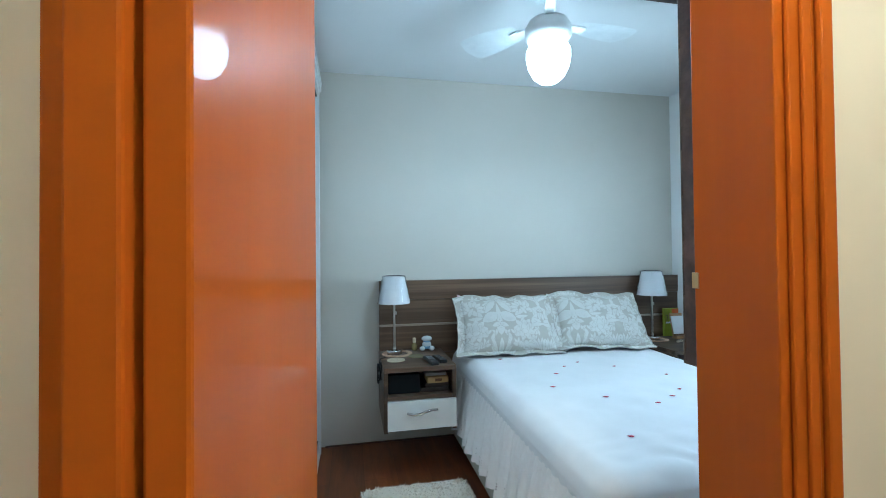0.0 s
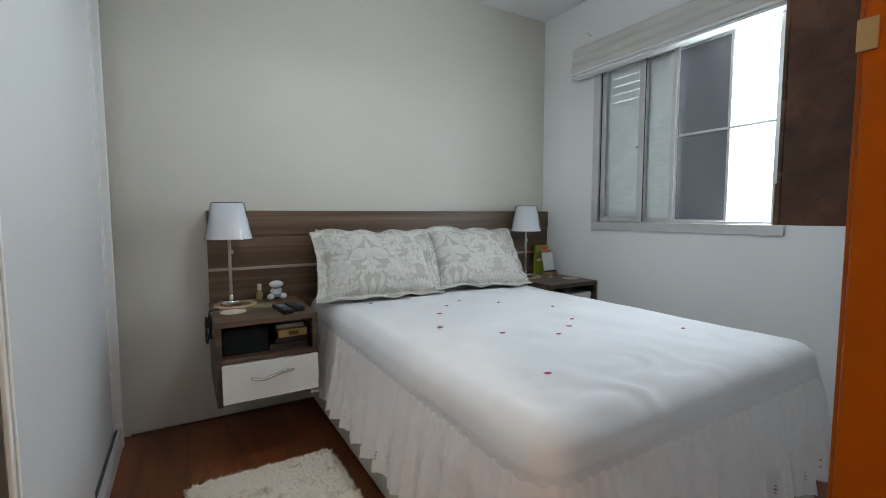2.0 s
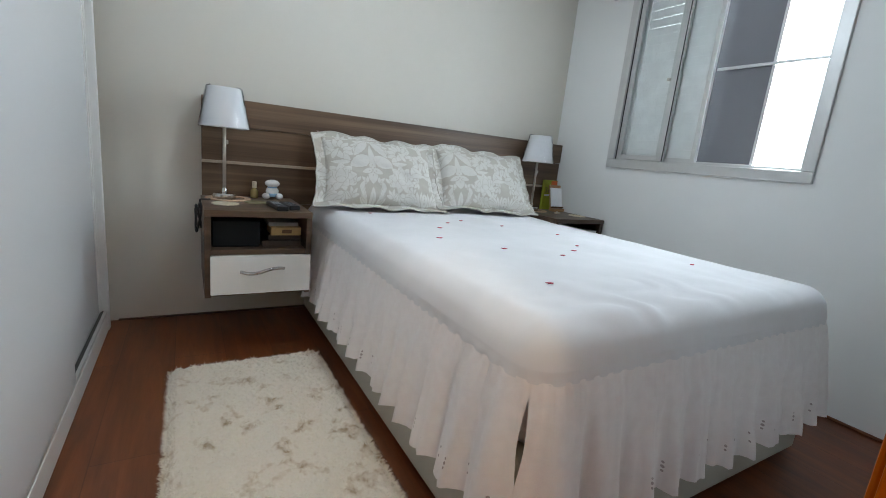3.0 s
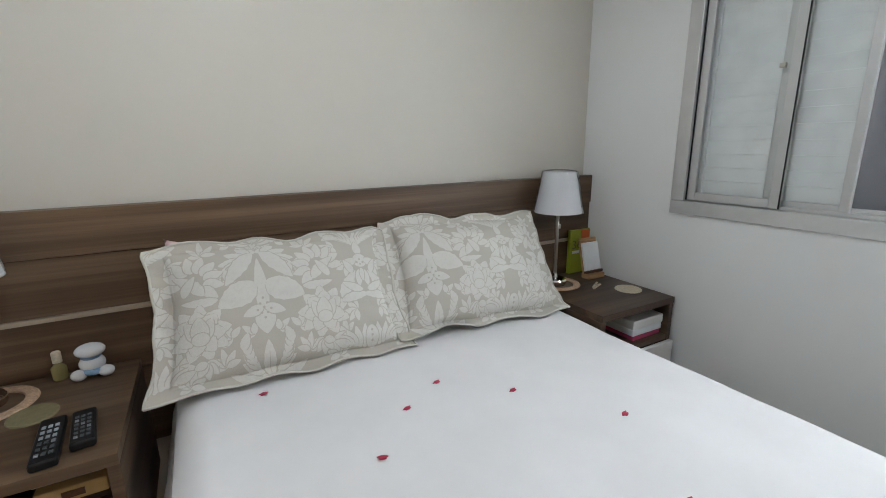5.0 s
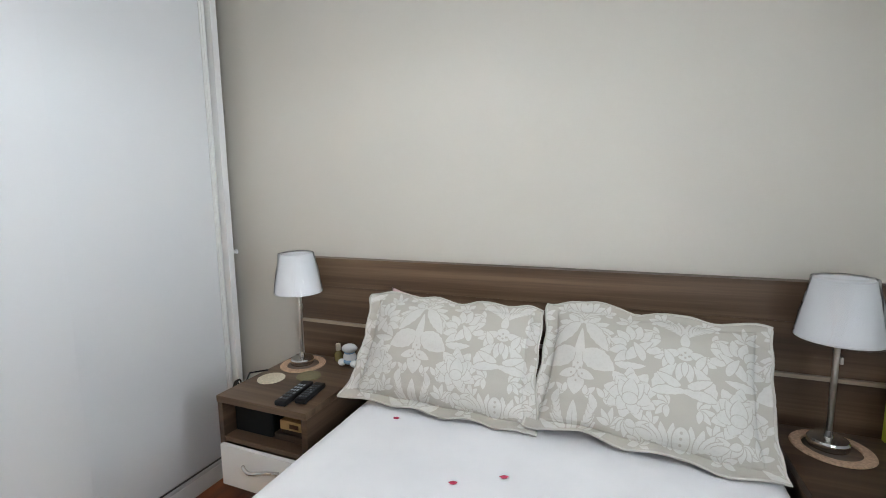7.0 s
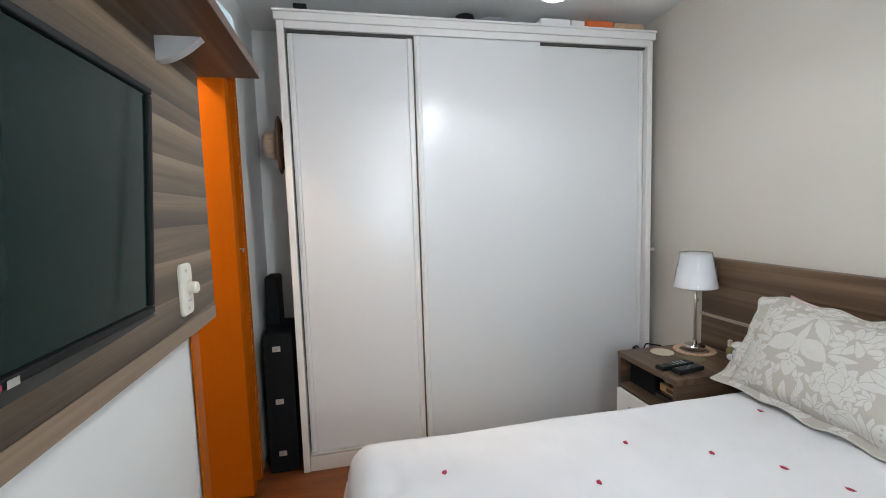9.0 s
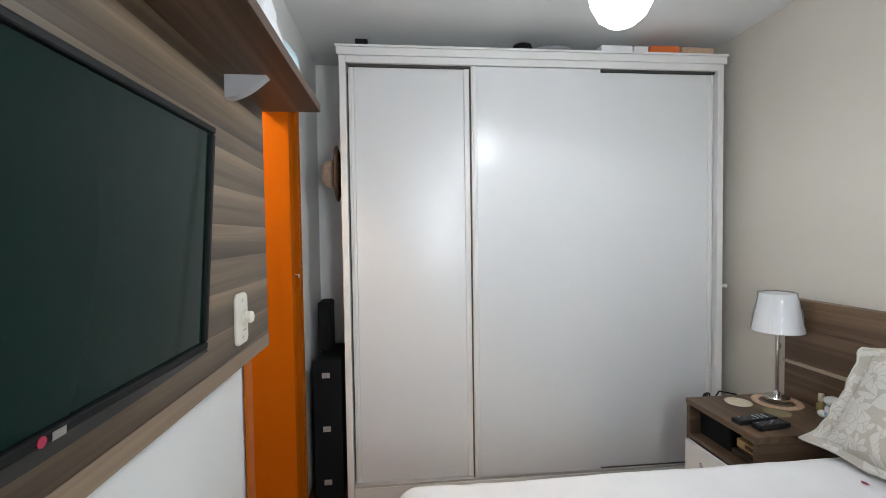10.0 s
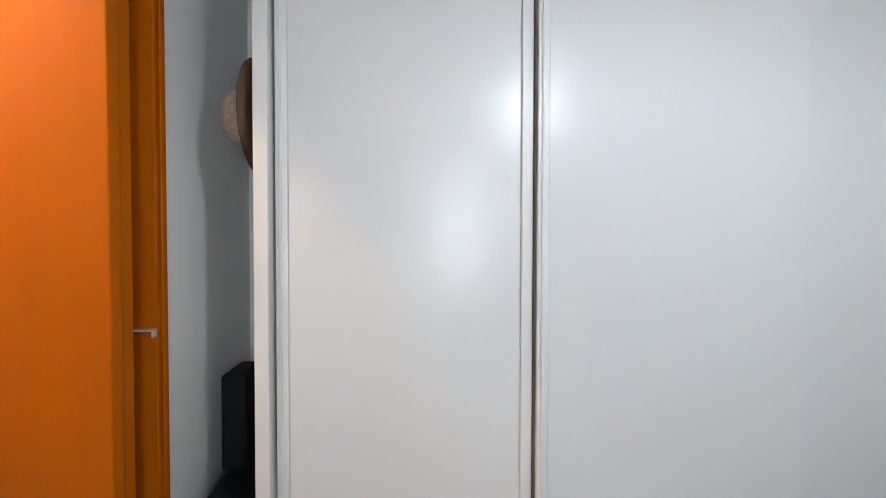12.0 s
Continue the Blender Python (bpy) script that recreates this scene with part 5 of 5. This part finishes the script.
# right nightstand things
bk = thing("lime_book", (2.46, 2.91, NT), "lime green book standing against the headboard", "book")
bm = box((2.446, 2.906, NT), (2.572, 2.926, NT + 0.21), 0.002)
part("cover", bm, M_GREEN, bk)
part("cover_print", box((2.512, 2.9045, NT + 0.15), (2.567, 2.9058, NT + 0.207)), M_ORANGEP, bk, "orange printed corner")
part("cover_print", box((2.460, 2.9045, NT + 0.097), (2.505, 2.9058, NT + 0.110)), M_PAPER, bk, "pale printed line")
for k, ch in enumerate("36"):
    cv = bpy.data.curves.new("text", 'FONT')
    cv.body, cv.size, cv.extrude = ch, 0.06, 0.0006
    tmp = new("tmp_text", cv)
    dg = bpy.context.evaluated_depsgraph_get()
    me = bpy.data.meshes.new_from_object(tmp.evaluated_get(dg))
    bpy.data.objects.remove(tmp)
    me.transform(Matrix.Translation((2.455 + k * 0.033, 2.9045, NT + 0.12)) @ Matrix.Rotation(radians(90), 4, 'X'))
    t_ob = new("digit", me)
    me.materials.clear()
    me.materials.append(M_OLIVE)
    t_ob.parent = bk
    t_ob.matrix_parent_inverse = Matrix.Translation(-bk.location)

memo = thing("memo_holder", (2.49, 2.80, NT), "wooden memo holder with white note pad", "memo holder")
part("base", box((2.455, 2.785, NT), (2.555, 2.835, NT + 0.022), 0.003), M_TANWOOD, memo)
tilt = Matrix.Translation((2.506, 2.812, NT + 0.022)) @ Matrix.Rotation(radians(-14), 4, 'X')
bm = box((-0.052, 0.006, 0.0), (0.052, 0.016, 0.165), 0.002)
bmesh.ops.transform(bm, matrix=tilt, verts=bm.verts)
part("backboard", bm, M_TANWOOD, memo)
bm = box((-0.05, -0.004, 0.012), (0.05, 0.0055, 0.143), 0.001)
bmesh.ops.transform(bm, matrix=tilt, verts=bm.verts)
part("note_pad", bm, M_PAPER, memo, "white note pad")
bm = box((-0.052, -0.014, 0.0), (0.052, 0.0055, 0.011), 0.002)
bmesh.ops.transform(bm, matrix=tilt, verts=bm.verts)
part("ledge", bm, M_BROWN, memo)
cl = thing("wooden_clip", (2.40, 2.70, NT), "small pale wooden clip on the nightstand", "clip")
for s in (0, 1):
    bm = box((-0.04, -0.004, 0), (0.04, 0.004, 0.006), 0.002)
    bmesh.ops.transform(bm, matrix=Matrix.Translation((2.405, 2.695 + s * 0.012, NT + 0.0005 + s * 0.004)) @ Matrix.Rotation(radians(22 + s * 8), 4, 'Z'), verts=bm.verts)
    part("arm", bm, M_DOILY, cl)
part("spring", lathe([(0.006, -0.006), (0.006, 0.006)], (2.405, 2.70, NT + 0.0095), 12, axis='y'), M_NICKEL, cl)
solid("pink_book", box((2.38, 2.475, SZ), (2.545, 2.75, SZ + 0.022), 0.003), M_PINK, "pink covered book in the nightstand shelf", "book", "books")
wb = thing("white_box", (2.46, 2.6, SZ + 0.0225), "white closed box on a pink book in the nightstand shelf", "box")
part("body", box((2.37, 2.47, SZ + 0.0225), (2.545, 2.76, SZ + 0.05), 0.003), M_PAPER, wb)
part("lid", box((2.367, 2.467, SZ + 0.0505), (2.548, 2.763, SZ + 0.088), 0.004), M_LAMSIDE, wb)

# ---- rug ----
def rug_top(u, v):
    x, y = 0.18 + 0.56 * u, 1.22 + 1.15 * v
    e = min(u, 1 - u, v * 2, 2 - v * 2)
    k = min(1, e / 0.04)
    x += 0.008 * noise.noise((y * 30, 1, u)) * (1 - k)
    y += 0.008 * noise.noise((x * 30, 2, v)) * (1 - k)
    return (x, y, 0.004 + 0.022 * k + 0.009 * noise.noise((x * 60, y * 60, 0)) * k + 0.006 * noise.noise((x * 18, y * 18, 3)) * k)


rug = thing("shaggy_rug", (0.46, 1.8, 0), "cream shaggy fur rug on the floor beside the bed", "rug")
part("fur", sheet(120, 240, rug_top), M_RUG, rug)
rnd = random.Random(4)
verts, faces = [], []
for i in range(15000):
    u, v = rnd.random(), rnd.random()
    x, y, z = rug_top(u, v)
    a, ln = rnd.random() * 6.283, 0.011 + 0.013 * rnd.random()
    if rnd.random() < 0.12:
        u = rnd.choice((0.0, 1.0))
        x, y, z = rug_top(u, v)
        a = (math.pi if u == 0 else 0) + rnd.uniform(-0.7, 0.7)
    dx, dy, wd_ = math.cos(a), math.sin(a), 0.0022
    k = len(verts)
    verts += [(x - dy * wd_, y + dx * wd_, z - 0.001), (x + dy * wd_, y - dx * wd_, z - 0.001), (x + dx * ln * 0.8, y + dy * ln * 0.8, max(0.003, z + 0.010 * rnd.random()))]
    faces.append((k, k + 1, k + 2))
me = bpy.data.meshes.new("fringe")
me.from_pydata(verts, [], faces)
me.materials.append(M_RUG)
fr = new("fringe", me)
fr.parent = rug
fr.matrix_parent_inverse = Matrix.Translation(-rug.location)
tagged(fr, "loose cream wool tufts", kind="stuff")
